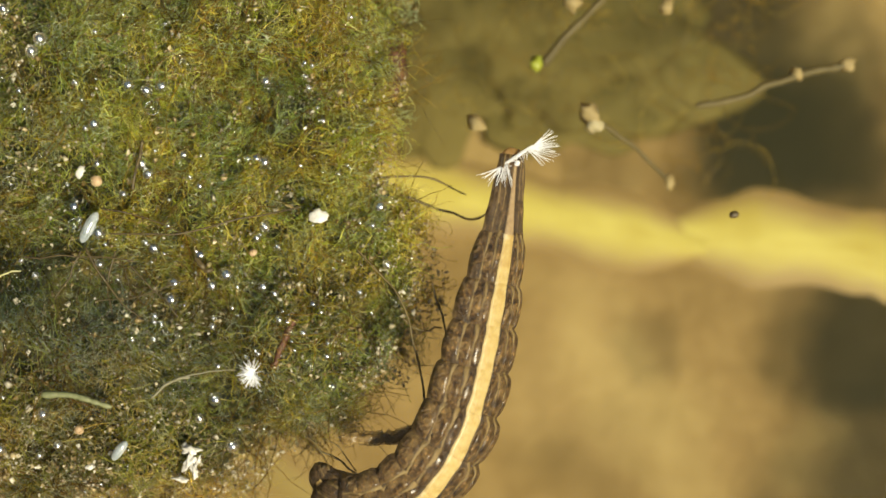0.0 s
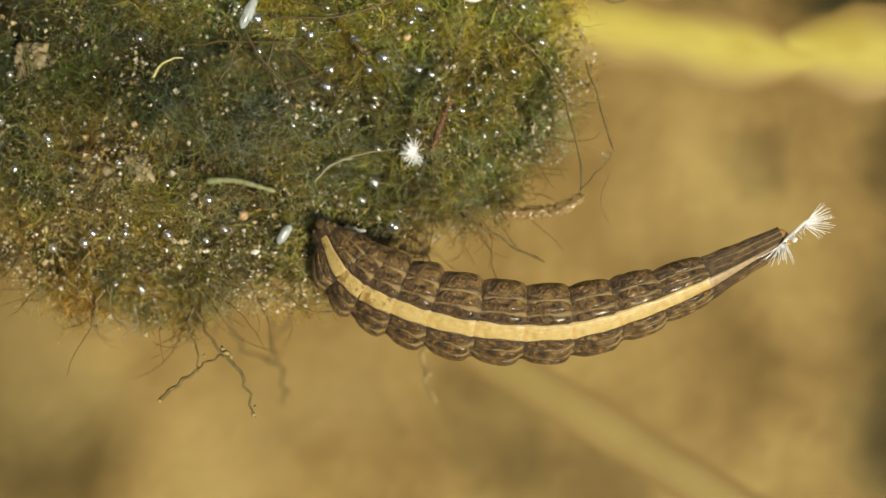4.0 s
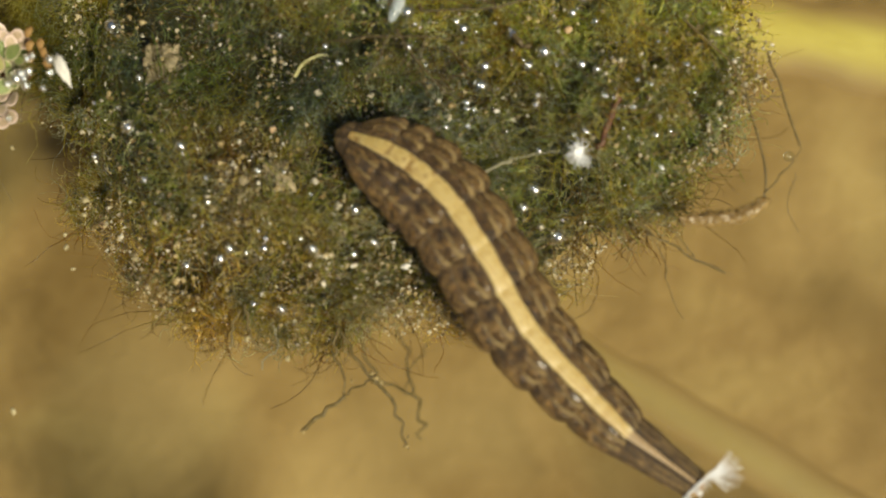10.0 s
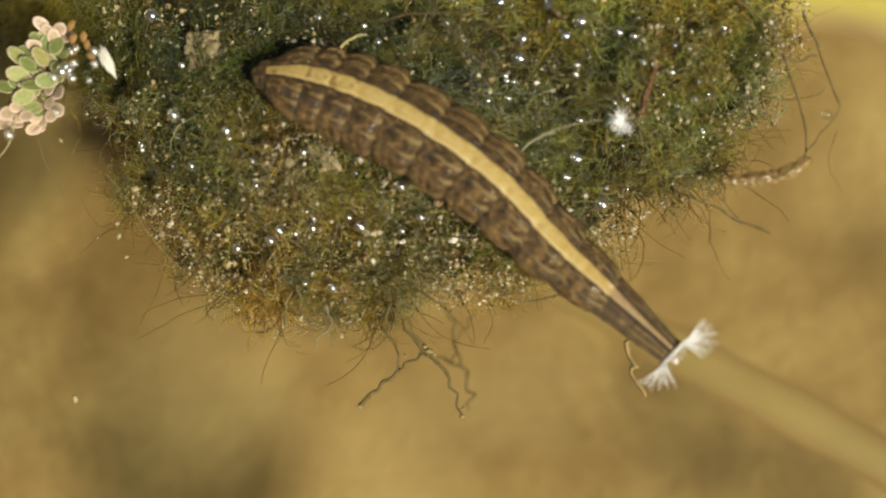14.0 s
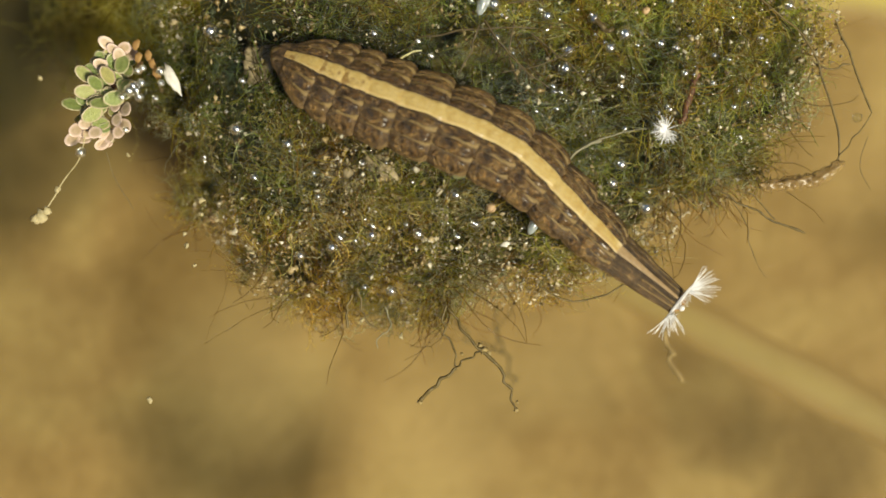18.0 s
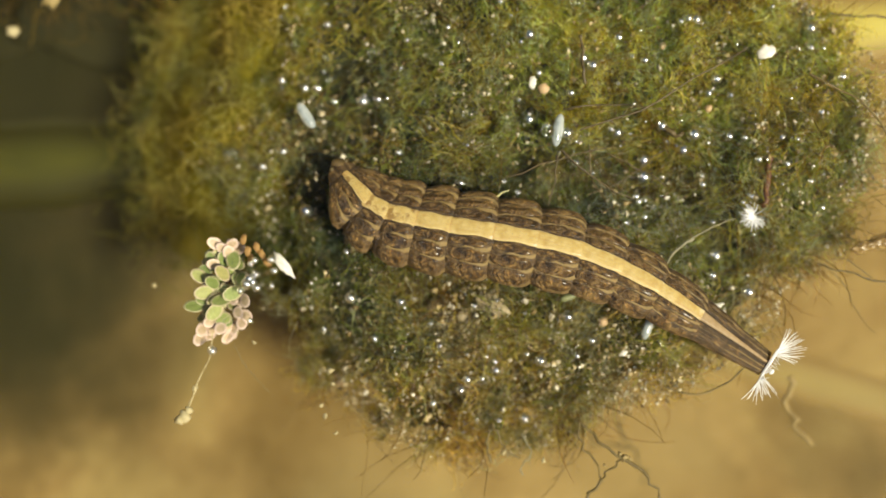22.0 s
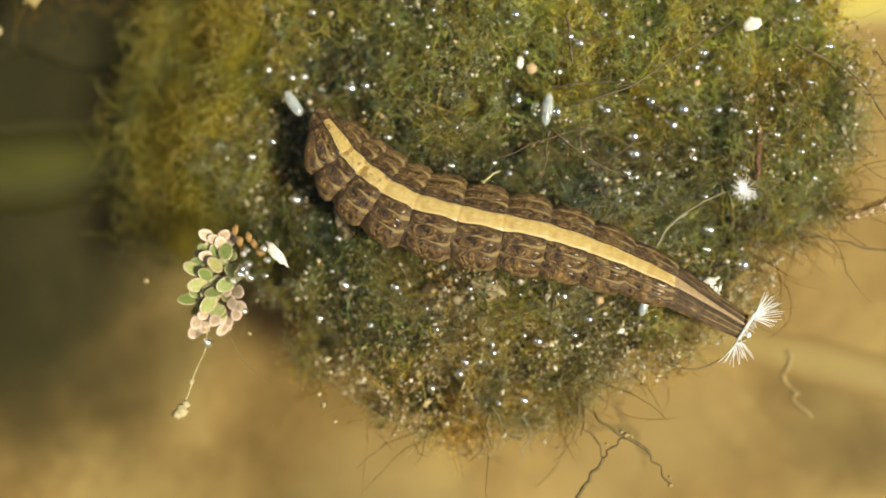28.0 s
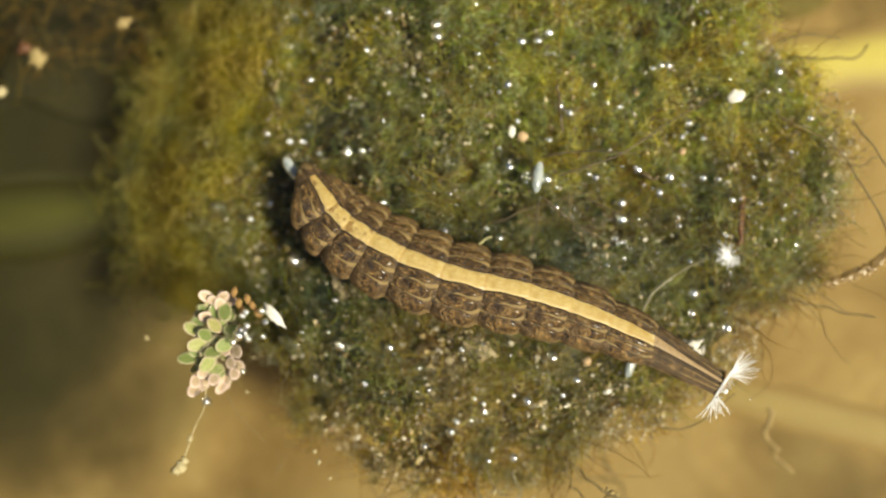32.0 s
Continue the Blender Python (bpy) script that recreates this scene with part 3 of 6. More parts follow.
# ---- pond bed and water ----
fine = np.arange(-90, 90.1, 1.5)
far = np.array([110, 150, 220, 350, 600, 1000, 1800, 3500, 7000, 14000, 28000.0])
axis = np.r_[-far[::-1], fine, far]
gx, gy = np.meshgrid(axis, axis, indexing="ij")


def swell(x, y, k, seed):
    """Smooth unevenness between about -1 and 1."""
    r = np.random.default_rng(seed)
    z = 0
    for i in range(9):
        a, f, ph = r.uniform(0, 6.28), k * r.uniform(0.5, 1.9), r.uniform(0, 6.28)
        z = z + np.sin((x * np.cos(a) + y * np.sin(a)) * f + ph)
    return z / 4.5


bed_z = -20.3 + 0.25 * swell(gx, gy, 0.25, 3) + 0.1 * swell(gx, gy, 1.1, 4)
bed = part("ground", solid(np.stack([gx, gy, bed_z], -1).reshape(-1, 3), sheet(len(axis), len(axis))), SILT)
tagged(bed, "tan silty pond bed with dark stains and painted shade", "pond bed", kind="structure")

water = part("water", solid([(-28000, -28000, 2.3), (28000, -28000, 2.3), (28000, 28000, 2.3), (-28000, 28000, 2.3)], [(0, 1, 2, 3)]), WATER)
tagged(water, "clear still water surface over the pond bed", "water", kind="structure")

# ---- drowned leaves on the bed ----
for name, pts, width, mat, label in (
        ("grass_blade", [(4, 14, -19.95), (16, 13.4, -19.95), (26, 12.9, -19.95), (34, 12.3, -19.95), (39.5, 11.9, -19.95)], 6.8, YELLOW_BLADE, "broad yellowed grass blade lying under the water"),
        ("grass_blade", [(36.5, 12.6, -20.1), (45, 12.9, -19.95), (52, 12.4, -19.95), (66, 10.5, -19.95), (80, 9, -19.95)], 8.6, YELLOW_BLADE, "pale yellow grass blade overlapping another on the bed"),
        ("grass_blade", [(6, -2.5, -19.95), (16, -8.2, -19.95), (26, -13.2, -19.95), (37, -18.6, -19.95), (52, -25, -19.95)], 4.2, DULL_BLADE, "dull yellow drowned grass blade lying on silt"),
        ("grass_blade", [(-13, 12.4, -18.5), (-22, 13.2, -19), (-32, 14.4, -19.3), (-46, 17, -19.6), (-60, 19, -19.8)], 6.2, GREEN_BLADE, "dark green grass blade with shade put into its colour")):
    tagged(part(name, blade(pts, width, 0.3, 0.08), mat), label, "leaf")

# ---- floating algae mat ----
RIM = np.array([(-8.6, 24), (-9.2, 20.9), (-10.6, 18), (-12.1, 15.3), (-14.0, 12.6), (-14.4, 10), (-12.4, 7.9), (-12.2, 5.4), (-12, 2), (-11.2, 0.3),
                (-10.6, -2.4), (-8.4, -4.4), (-6.6, -6.2), (-3.5, -7.6), (-0.1, -7.4), (2.5, -6.9), (5.2, -6.3), (8.4, -5.8), (11, -4.7), (13.8, -3.1),
                (15.8, -1.1), (18.0, 1.1), (20.0, 3.0), (20.9, 5.2), (21.6, 7.9), (20.0, 10.5), (18.4, 12.2), (17.6, 14.1), (17.8, 17.3), (17.5, 21.6), (16, 27), (5, 31), (-5, 30)])
TROUGH = np.array([(-7.5, 8.5), (-5.5, 5.8), (-3.5, 4.4), (0.3, 2.6), (4, 0.9), (7, -1.2), (10, -3.8), (13, -6)])
TROUGH_2 = np.array([(2.5, 2.4), (6.5, 0.2), (9, -2.5), (12, -6.5)])


def to_line(x, y, line, closed=False):
    """Distance from points to a polyline."""
    ends = np.roll(line, -1, 0) if closed else line[1:]
    best = np.full(np.shape(x), 1e9)
    for (ax, ay), (bx, by) in zip(line, ends):
        dx, dy = bx - ax, by - ay
        s = np.clip(((x - ax) * dx + (y - ay) * dy) / (dx * dx + dy * dy), 0, 1)
        best = np.minimum(best, np.hypot(x - ax - s * dx, y - ay - s * dy))
    return best


def inside(x, y, line):
    ok = np.zeros(np.shape(x), bool)
    for (ax, ay), (bx, by) in zip(line, np.roll(line, -1, 0)):
        cut = (ay > y) != (by > y)
        with np.errstate(divide="ignore", invalid="ignore"):
            ok ^= cut & (x < (bx - ax) * (y - ay) / (by - ay) + ax)
    return ok


def rim_depth(x, y):
    """Distance inside the ragged rim; negative outside."""
    d = to_line(x, y, RIM, True)
    return np.where(inside(x, y, RIM), d, -d) + 0.55 * swell(x, y, 1.5, 21) + 0.25 * swell(x, y, 4.0, 22)


def mat_top(x, y):
    """Height of the felt's top."""
    z = -1.15 + 0.55 * swell(x, y, 0.6, 11) + 0.7 * swell(x, y, 1.7, 12) + 0.45 * swell(x, y, 4.2, 13)
    z = z - 1.5 * np.exp(-np.clip(rim_depth(x, y), 0, 9) / 1.3)
    z = z - 2.6 * np.clip((-7 - x) / 3, 0, 1) * np.exp(-np.clip(rim_depth(x, y), 0, 9) / 2.6)
    z = z - 2.0 * np.clip((-1 - x) / 6, 0, 1) * np.clip((y - 8) / 4, 0, 1)
    bare = np.minimum(to_line(x, y, TROUGH), to_line(x, y, TROUGH_2))
    z = np.minimum(z, -0.9 - 0.5 * np.clip(1 - (bare - 1.6) / 1.6, -3, 1))
    for tx, ty, r in THIN:
        z = z - 0.8 * np.exp(-(((x - tx) ** 2 + (y - ty) ** 2) / (r * 1.1) ** 2) ** 1.5)
    return z


def hollows(x, y):
    """Gaps between the clumps of threads."""
    return np.clip(0.52 + 1.2 * swell(x, y, 1.0, 55) + 0.6 * swell(x, y, 2.4, 56), 0.05, 1)


alga = new("algae_mat")
tagged(alga, "floating tangle of green and brown thread algae with glinting bubbles", "algae")
cell = 0.22
cx, cy = np.meshgrid(np.arange(-16, 24, cell), np.arange(-9.5, 32, cell), indexing="ij")
deep = rim_depth(cx, cy)
keep = deep > 0.5
top = mat_top(cx, cy) - 2.5 + 1.1 * hollows(cx, cy)
low = -4.6 - 2.4 * np.clip(deep / 5, 0, 1)
nx, ny = cx.shape
quads = sheet(nx, ny)
quads = quads[keep.ravel()[quads].all(1)]
edges = np.vstack([quads[:, [0, 1]], quads[:, [1, 2]], quads[:, [2, 3]], quads[:, [3, 0]]])
seen = {tuple(e) for e in edges.tolist()}
skirt = np.array([e for e in edges.tolist() if (e[1], e[0]) not in seen])
count = nx * ny
verts = np.vstack([np.stack([cx, cy, top], -1).reshape(-1, 3), np.stack([cx, cy, np.minimum(low, top - 0.4)], -1).reshape(-1, 3)])
walls = np.stack([skirt[:, 1], skirt[:, 0], skirt[:, 0] + count, skirt[:, 1] + count], -1)
faces = np.vstack([quads, quads[:, ::-1] + count, walls])
used = np.unique(faces)
renum = np.full(2 * count, -1)
renum[used] = np.arange(len(used))
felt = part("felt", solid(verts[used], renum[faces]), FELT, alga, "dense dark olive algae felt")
tagged(felt, kind="stuff")


def wander(start, heading, length, steps, curl, dip):
    """Curly paths: (N, steps + 1, 3)."""
    n = len(start)
    turn = rng.normal(0, curl, (n, 1)) + rng.normal(0, curl * 0.8, (n, steps))
    ang = heading[:, None] + np.cumsum(turn, 1)
    rise = np.clip(np.cumsum(rng.normal(0, 0.22, (n, steps)), 1) + dip, -0.9, 0.9)
    step = (length / steps)[:, None]
    d = np.stack([np.cos(ang) * step * np.cos(rise), np.sin(ang) * step * np.cos(rise), np.sin(rise) * step], -1)
    return np.concatenate([start[:, None], start[:, None] + np.cumsum(d, 1)], 1)


def scatter(n, lo, hi):
    """Random places whose depth inside the rim lies between lo and hi."""
    out = np.empty((0, 2))
    while len(out) < n:
        p = np.stack([rng.uniform(-17, 24.5, n * 2), rng.uniform(-10, 27, n * 2)], 1)
        d = rim_depth(p[:, 0], p[:, 1])
        out = np.vstack([out, p[(d > lo) & (d < hi)]])
    return out[:n]


def threads(name, n, lo, hi, length, radius, curl, tone, material, label, below=(0.1, 2.4), flare=0.0):
    """Filaments of the mat; tone(x, y) is the chance of this kind at a place."""
    p = scatter(n * 6, lo, hi)
    thin = np.ones(len(p))
    for tx, ty, r in THIN:
        thin *= 1 - 0.85 * (np.hypot(p[:, 0] - tx, p[:, 1] - ty) < r)
    p = p[rng.uniform(0, 1, len(p)) < tone(p[:, 0], p[:, 1]) * thin][:n]
    n = len(p)
    z = mat_top(p[:, 0], p[:, 1]) - rng.uniform(*below, n) ** 1.0
    head = rng.uniform(0, 2 * np.pi, n)
    if flare:
        e = 0.2
        gxx = rim_depth(p[:, 0] + e, p[:, 1]) - rim_depth(p[:, 0] - e, p[:, 1])
        gyy = rim_depth(p[:, 0], p[:, 1] + e) - rim_depth(p[:, 0], p[:, 1] - e)
        head = np.arctan2(-gyy, -gxx) + rng.normal(0, flare, n)
    paths = wander(np.column_stack([p, z]), head, rng.uniform(*length, n), 7, curl, 0.1)
    lid = mat_top(paths[..., 0], paths[..., 1]) + 0.35
    paths[..., 2] = np.where(rim_depth(paths[..., 0], paths[..., 1]) > 0, np.minimum(paths[..., 2], lid), paths[..., 2])
    paths[..., 2] = np.minimum(paths[..., 2], 0.2)
    r = rng.uniform(*radius, n)[:, None] * np.linspace(1.0, 0.45, 8)[None]
    ob = part(name, tubes(paths, r), material, alga, label)
    tagged(ob, kind="stuff")


def patch(k, seed, bias, gain=1.3):
    return lambda x, y: hollows(x, y) * np.clip((0.5 + bias + gain * swell(x, y, k, seed)) * np.where((y > 0) & (x > -10), np.clip(0.4 + (x + 4) / 8, 0.4, 1), 1), 0.03, 1)


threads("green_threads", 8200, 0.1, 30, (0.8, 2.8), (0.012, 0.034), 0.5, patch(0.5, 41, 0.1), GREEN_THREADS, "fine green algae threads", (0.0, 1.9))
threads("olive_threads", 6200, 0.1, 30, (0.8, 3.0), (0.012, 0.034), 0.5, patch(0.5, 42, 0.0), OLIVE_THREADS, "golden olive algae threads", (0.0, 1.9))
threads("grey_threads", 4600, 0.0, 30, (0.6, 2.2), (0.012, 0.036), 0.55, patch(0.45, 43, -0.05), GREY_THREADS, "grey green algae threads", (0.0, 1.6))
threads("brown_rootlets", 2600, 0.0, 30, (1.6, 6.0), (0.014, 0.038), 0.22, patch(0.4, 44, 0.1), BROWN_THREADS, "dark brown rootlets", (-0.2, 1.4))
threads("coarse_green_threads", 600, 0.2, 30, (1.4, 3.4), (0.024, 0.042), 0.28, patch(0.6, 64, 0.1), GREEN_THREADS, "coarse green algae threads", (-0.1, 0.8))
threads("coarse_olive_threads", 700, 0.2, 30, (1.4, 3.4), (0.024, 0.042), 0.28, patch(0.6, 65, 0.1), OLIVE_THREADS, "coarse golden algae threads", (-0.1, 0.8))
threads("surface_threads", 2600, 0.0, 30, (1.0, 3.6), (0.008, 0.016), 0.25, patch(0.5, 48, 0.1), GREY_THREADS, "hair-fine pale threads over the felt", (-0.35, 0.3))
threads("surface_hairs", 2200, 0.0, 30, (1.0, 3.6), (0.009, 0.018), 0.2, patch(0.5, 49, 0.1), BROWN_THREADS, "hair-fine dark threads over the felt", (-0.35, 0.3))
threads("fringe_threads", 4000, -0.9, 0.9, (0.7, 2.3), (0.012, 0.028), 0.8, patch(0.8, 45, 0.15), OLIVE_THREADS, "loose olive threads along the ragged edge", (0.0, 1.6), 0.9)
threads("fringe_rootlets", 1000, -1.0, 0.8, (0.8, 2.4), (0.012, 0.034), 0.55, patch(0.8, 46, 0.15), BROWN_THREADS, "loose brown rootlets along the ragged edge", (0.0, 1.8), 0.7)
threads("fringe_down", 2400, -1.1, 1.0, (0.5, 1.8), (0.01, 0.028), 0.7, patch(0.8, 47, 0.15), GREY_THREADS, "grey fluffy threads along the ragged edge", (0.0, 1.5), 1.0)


def tufts(name, n, each, size, radius, tone, material, label):
    """Little bushes of curled threads that stand up from the felt."""
    p = scatter(n * 6, 0.3, 30)
    bare = np.minimum(to_line(p[:, 0], p[:, 1], TROUGH), to_line(p[:, 0], p[:, 1], TROUGH_2))
    p = p[(rng.uniform(0, 1, len(p)) < tone(p[:, 0], p[:, 1])) & (bare > 2.0)][:n]
    n = len(p)
    big = np.repeat(rng.uniform(*size, n), each)
    root = np.repeat(np.column_stack([p, mat_top(p[:, 0], p[:, 1]) - 0.6]), each, 0) + rng.normal(0, 0.12, (n * each, 3))
    paths = wander(root, rng.uniform(0, 6.28, n * each), big * rng.uniform(0.6, 1.4, n * each), 7, 0.38, 0.55)
    paths[..., 2] = np.minimum(paths[..., 2], np.repeat(mat_top(p[:, 0], p[:, 1]), each)[:, None] + 0.7)
    paths[..., 2] = np.minimum(paths[..., 2], 0.3)
    r = rng.uniform(*radius, n * each)[:, None] * np.linspace(1.0, 0.5, 8)[None]
    tagged(part(name, tubes(paths, r), material, alga, label), kind="stuff")


# drowned shoulder of soft growth under one edge
ridge = smooth_path([(-3, 29), (-8.0, 21), (-11.2, 15.6), (-13.4, 11.5), (-13.3, 8.0), (-12.6, 5.2), (-11.6, 3.0)], 150)
along = np.gradient(ridge, axis=0)
along /= np.linalg.norm(along, axis=1)[:, None]
outward = np.stack([along[:, 1], -along[:, 0]], 1)
reach = np.linspace(-2.5, 7.2, 30)
far_out = reach[None] * (1 + 0.12 * swell(ridge[:, :1], ridge[:, 1:], 0.5, 81)) * np.clip(np.minimum(np.arange(150), 149 - np.arange(150)) / 25, 0.3, 1)[:, None]
sx = ridge[:, :1] + outward[:, :1] * far_out
sy = ridge[:, 1:] + outward[:, 1:] * far_out
sz = -4.7 - 0.3 * (reach + 2.5)[None] - 0.095 * np.clip(reach + 1.2, 0, 9)[None] ** 2 - 0.004 * np.clip(np.arange(150) - 110, 0, 99)[:, None] ** 2 + 0.35 * swell(sx, sy, 0.9, 82) + 0.15 * swell(sx, sy, 2.2, 83)
face = np.stack([sx, sy, sz], -1).reshape(-1, 3)
quad = sheet(150, 30)
shoulder = solid(np.vstack([face, face - np.array([0, 0, 1.2])]), np.vstack([quad, quad[:, ::-1] + len(face)]))
tagged(part("drowned_shoulder", shoulder, GOLD_FELT, alga, "soft golden olive growth sloping down under the edge"), kind="stuff")
n_hang = 1500
pick = rng.integers(5, 145, n_hang)
drift = rng.triangular(-2, 0, 5.5, n_hang)
start = np.column_stack([ridge[pick] + outward[pick] * drift[:, None], -3.6 - 0.3 * (drift + 2.5) - 0.10 * np.clip(drift + 1.2, 0, 9) ** 2])
hang_r = rng.uniform(0.010, 0.024, n_hang)[:, None] * np.linspace(1, 0.5, 8)[None]
tagged(part("hanging_threads", tubes(wander(start, rng.uniform(0, 6.28, n_hang), rng.uniform(1.0, 3.0, n_hang), 7, 0.3, -0.1), hang_r), OLIVE_THREADS, alga, "olive threads hanging under the edge"), kind="stuff")
pick = rng.integers(5, 130, 1500)
drift = rng.triangular(4.5, 6.0, 9.0, 1500)
start = np.column_stack([ridge[pick] + outward[pick] * drift[:, None], -9.0 - 1.3 * (drift - 4.5) + rng.uniform(-1.5, 1.5, 1500)])
hang_r = rng.uniform(0.01, 0.028, 1500)[:, None] * np.linspace(1, 0.5, 8)[None]
tagged(part("deep_threads", tubes(wander(start, rng.uniform(0, 6.28, 1500), rng.uniform(1.5, 4.0, 1500), 7, 0.3, -0.2), hang_r), OLIVE_THREADS, alga, "dim olive threads deep under the edge"), kind="stuff")

upper = lambda x, y: np.clip((0.4 + 0.4 * swell(x, y, 0.6, 61) + 0.4 * np.clip((y - 6) / 6, 0, 1)) * np.clip(0.3 + (x + 3) / 8, 0.3, 1), 0.05, 1)
tufts("green_tufts", 520, 16, (0.5, 1.4), (0.008, 0.025), upper, GREEN_THREADS, "bright green tufts of algae")
tufts("olive_tufts", 460, 15, (0.5, 1.4), (0.008, 0.025), patch(0.6, 62, 0.05), OLIVE_THREADS, "golden tufts of algae")
rightward = lambda x, y: np.clip(0.3 + 0.35 * swell(x, y, 0.6, 63) + 0.5 * np.clip((x - 8) / 8, 0, 1), 0.03, 1)
tufts("grey_tufts", 480, 14, (0.4, 1.0), (0.008, 0.024), rightward, GREY_THREADS, "grey green tufts of algae")


def grains(name, n, lo, hi, size, tone, material, label, above=(-0.9, 0.25), smooth=False):
    p = scatter(n * 3, lo, hi)
    p = p[rng.uniform(0, 1, len(p)) < tone(p[:, 0], p[:, 1])][:n]
    n = len(p)
    z = mat_top(p[:, 0], p[:, 1]) + rng.uniform(*above, n)
    corner = np.array([(1, 0, 0), (0, 1, 0), (-1, 0, 0), (0, -1, 0), (0, 0, 1), (0, 0, -1.0)])
    tri = np.array([(0, 1, 4), (1, 2, 4), (2, 3, 4), (3, 0, 4), (1, 0, 5), (2, 1, 5), (3, 2, 5), (0, 3, 5)])
    s = (size[0] * (size[1] / size[0]) ** (rng.uniform(0, 1, n) ** 2))[:, None, None]
    shape = corner[None] * rng.uniform(0.45, 1.3, (n, 6, 1)) + rng.normal(0, 0.25, (n, 6, 3))
    v = np.column_stack([p, z])[:, None] + shape * s
    f = (tri[None] + (np.arange(n) * 6)[:, None, None]).reshape(-1, 3)
    tagged(part(name, solid(v.reshape(-1, 3), f, smooth), material, alga, label), kind="stuff")


low_rim = lambda x, y: np.clip(0.25 + 0.9 * np.exp(-((x + 2.4) ** 2 + (y + 0.6) ** 2) / 3.5) + 0.35 * swell(x, y, 0.9, 51) + 0.8 * np.exp(-((y + 4.5) / 2.2) ** 2) + 0.7 * np.exp(-((x - 20.8) / 1.6) ** 2), 0.05, 1)
grains("debris_crumbs", 15000, -0.3, 30, (0.028, 0.15), low_rim, DEBRIS, "pale crumbs of debris caught in the threads")
grains("coarse_crumbs", 900, -0.2, 30, (0.08, 0.24), low_rim, DEBRIS, "coarse pale crumbs caught in the threads", (-0.3, 0.3), True)
grains("edge_crumbs", 3600, -1.0, 0.6, (0.03, 0.15), low_rim, DEBRIS, "pale crumbs hanging on the edge threads", (-0.6, 0.6))

grains("bubble_spray", 2600, 0.2, 30, (0.03, 0.1), patch(0.7, 52, 0.0), SILVER, "spray of pinhead gas bubbles among the threads", (-0.3, 0.35), True)

# ---- gas bubbles held in the algae ----
BALL = ball()
BALL.materials.append(BUBBLE)
BEAD = ball()
BEAD.materials.append(SILVER)


def bubble(x, y, r, z=None, bead=False):
    ob = new("gas_bubble", BEAD if bead else BALL)
    ob.location = Vector((x, y, float(mat_top(x, y)) + 0.25 + 0.3 * r if z is None else z)) * MM
    r *= 1.0 if bead else 0.75
    ob.scale = (r, r, r * 0.92)
    tagged(ob, "tiny silvery gas bubble caught in algae" if bead else "clear round gas bubble resting on algae", "bubble", "gas bubbles in the algae")


for x, y, r in ((-0.2, 9.9, 0.5), (-7.7, 18.6, 0.75), (-13.6, 10.6, 0.5), (-11.9, 12.1, 0.4), (-13.8, 9.2, 0.4), (19.8, 6.4, 0.4), (17.0, 1.8, 0.6),
                (2.8, 9.5, 0.85), (12.6, 12.4, 0.45), (10.6, 8.9, 0.3), (8.3, 3.4, 0.35), (20.4, 7.2, 0.35), (-4.6, 14.2, 0.4), (6.4, 14.6, 0.5), (23.5, 2.9, 0.33)):
    bubble(x, y, r)
clear_spots = scatter(34, 0.6, 30)
for (x, y), r in zip(clear_spots, 0.16 + 0.3 * rng.uniform(0, 1, 34) ** 2):
    if min(float(to_line(x, y, TROUGH)), float(to_line(x, y, TROUGH_2))) > 2.6:
        bubble(float(x), float(y), float(r))
spots = scatter(260, 0.4, 30)
for (x, y), r in zip(spots, 0.1 + 0.3 * rng.uniform(0, 1, 260) ** 3):
    if min(float(to_line(x, y, TROUGH)), float(to_line(x, y, TROUGH_2))) > 2.4:
        bubble(float(x), float(y), float(r), bead=True)
for x, y, r in zip(rng.uniform(7, 20.5, 36), rng.uniform(2.5, 13, 36), 0.1 + 0.36 * rng.uniform(0, 1, 36) ** 3):
    if float(rim_depth(x, y)) > 0.5:
        bubble(float(x), float(y), float(r), bead=True)
for x, y, r in ((7.7, 4.1, 0.22), (8.1, 3.8, 0.17), (17.2, 1.7, 0.22), (10.95, 4.05, 0.18), (-9.4, 17.6, 0.24), (0.9, 6.1, 0.16)):
    bubble(x, y, r, bead=True)
for x, y, r in ((-13.0, 3.56, 0.2), (-12.61, 3.71, 0.16), (-12.85, 3.36, 0.19), (-13.17, 3.31, 0.24), (-12.68, 3.02, 0.18), (-11.66, 4.31, 0.18), (-11.64, 3.71, 0.15), (-12.76, 4.28, 0.14), (-12.52, 4.43, 0.13), (-15.55, 0.25, 0.2), (-13.55, 3.0, 0.15), (-13.35, 1.4, 0.13), (-11.9, 2.96, 0.13)):
    bubble(x, y, 1.3 * r, 0.3, True)

# ---- things caught in the algae ----


def set_down(name, data, material, x, y, z, turn, label, category, group="", tilt=0.0):
    ob = part(name, data, material)
    ob.matrix_basis = pose(x * MM, y * MM, z * MM, 0, tilt, turn)
    return tagged(ob, label, category, group)


def capsule(length, r):
    """A ribbed egg-like shell, a little bent, with a seam ridge."""
    s = np.linspace(0, 1, 17)
    prof = r * np.sqrt(np.clip(1 - np.abs(2 * s - 1) ** 2.6, 0, 1)) * (1 + 0.05 * np.sin(s * 40)) + 0.004
    a = np.linspace(0, 2 * np.pi, 14, endpoint=False)
    ridge = 1 + 0.12 * np.exp(-((a - 1.6) / 0.3) ** 2)
    x = (s - 0.5)[:, None] * length + 0 * a
    y = prof[:, None] * np.cos(a) * ridge + 0.12 * r * np.sin(s * np.pi)[:, None]
    z = prof[:, None] * np.sin(a) * 0.85 * ridge
    return solid(np.stack([x, y, z], -1).reshape(-1, 3), sheet(17, 14, True))


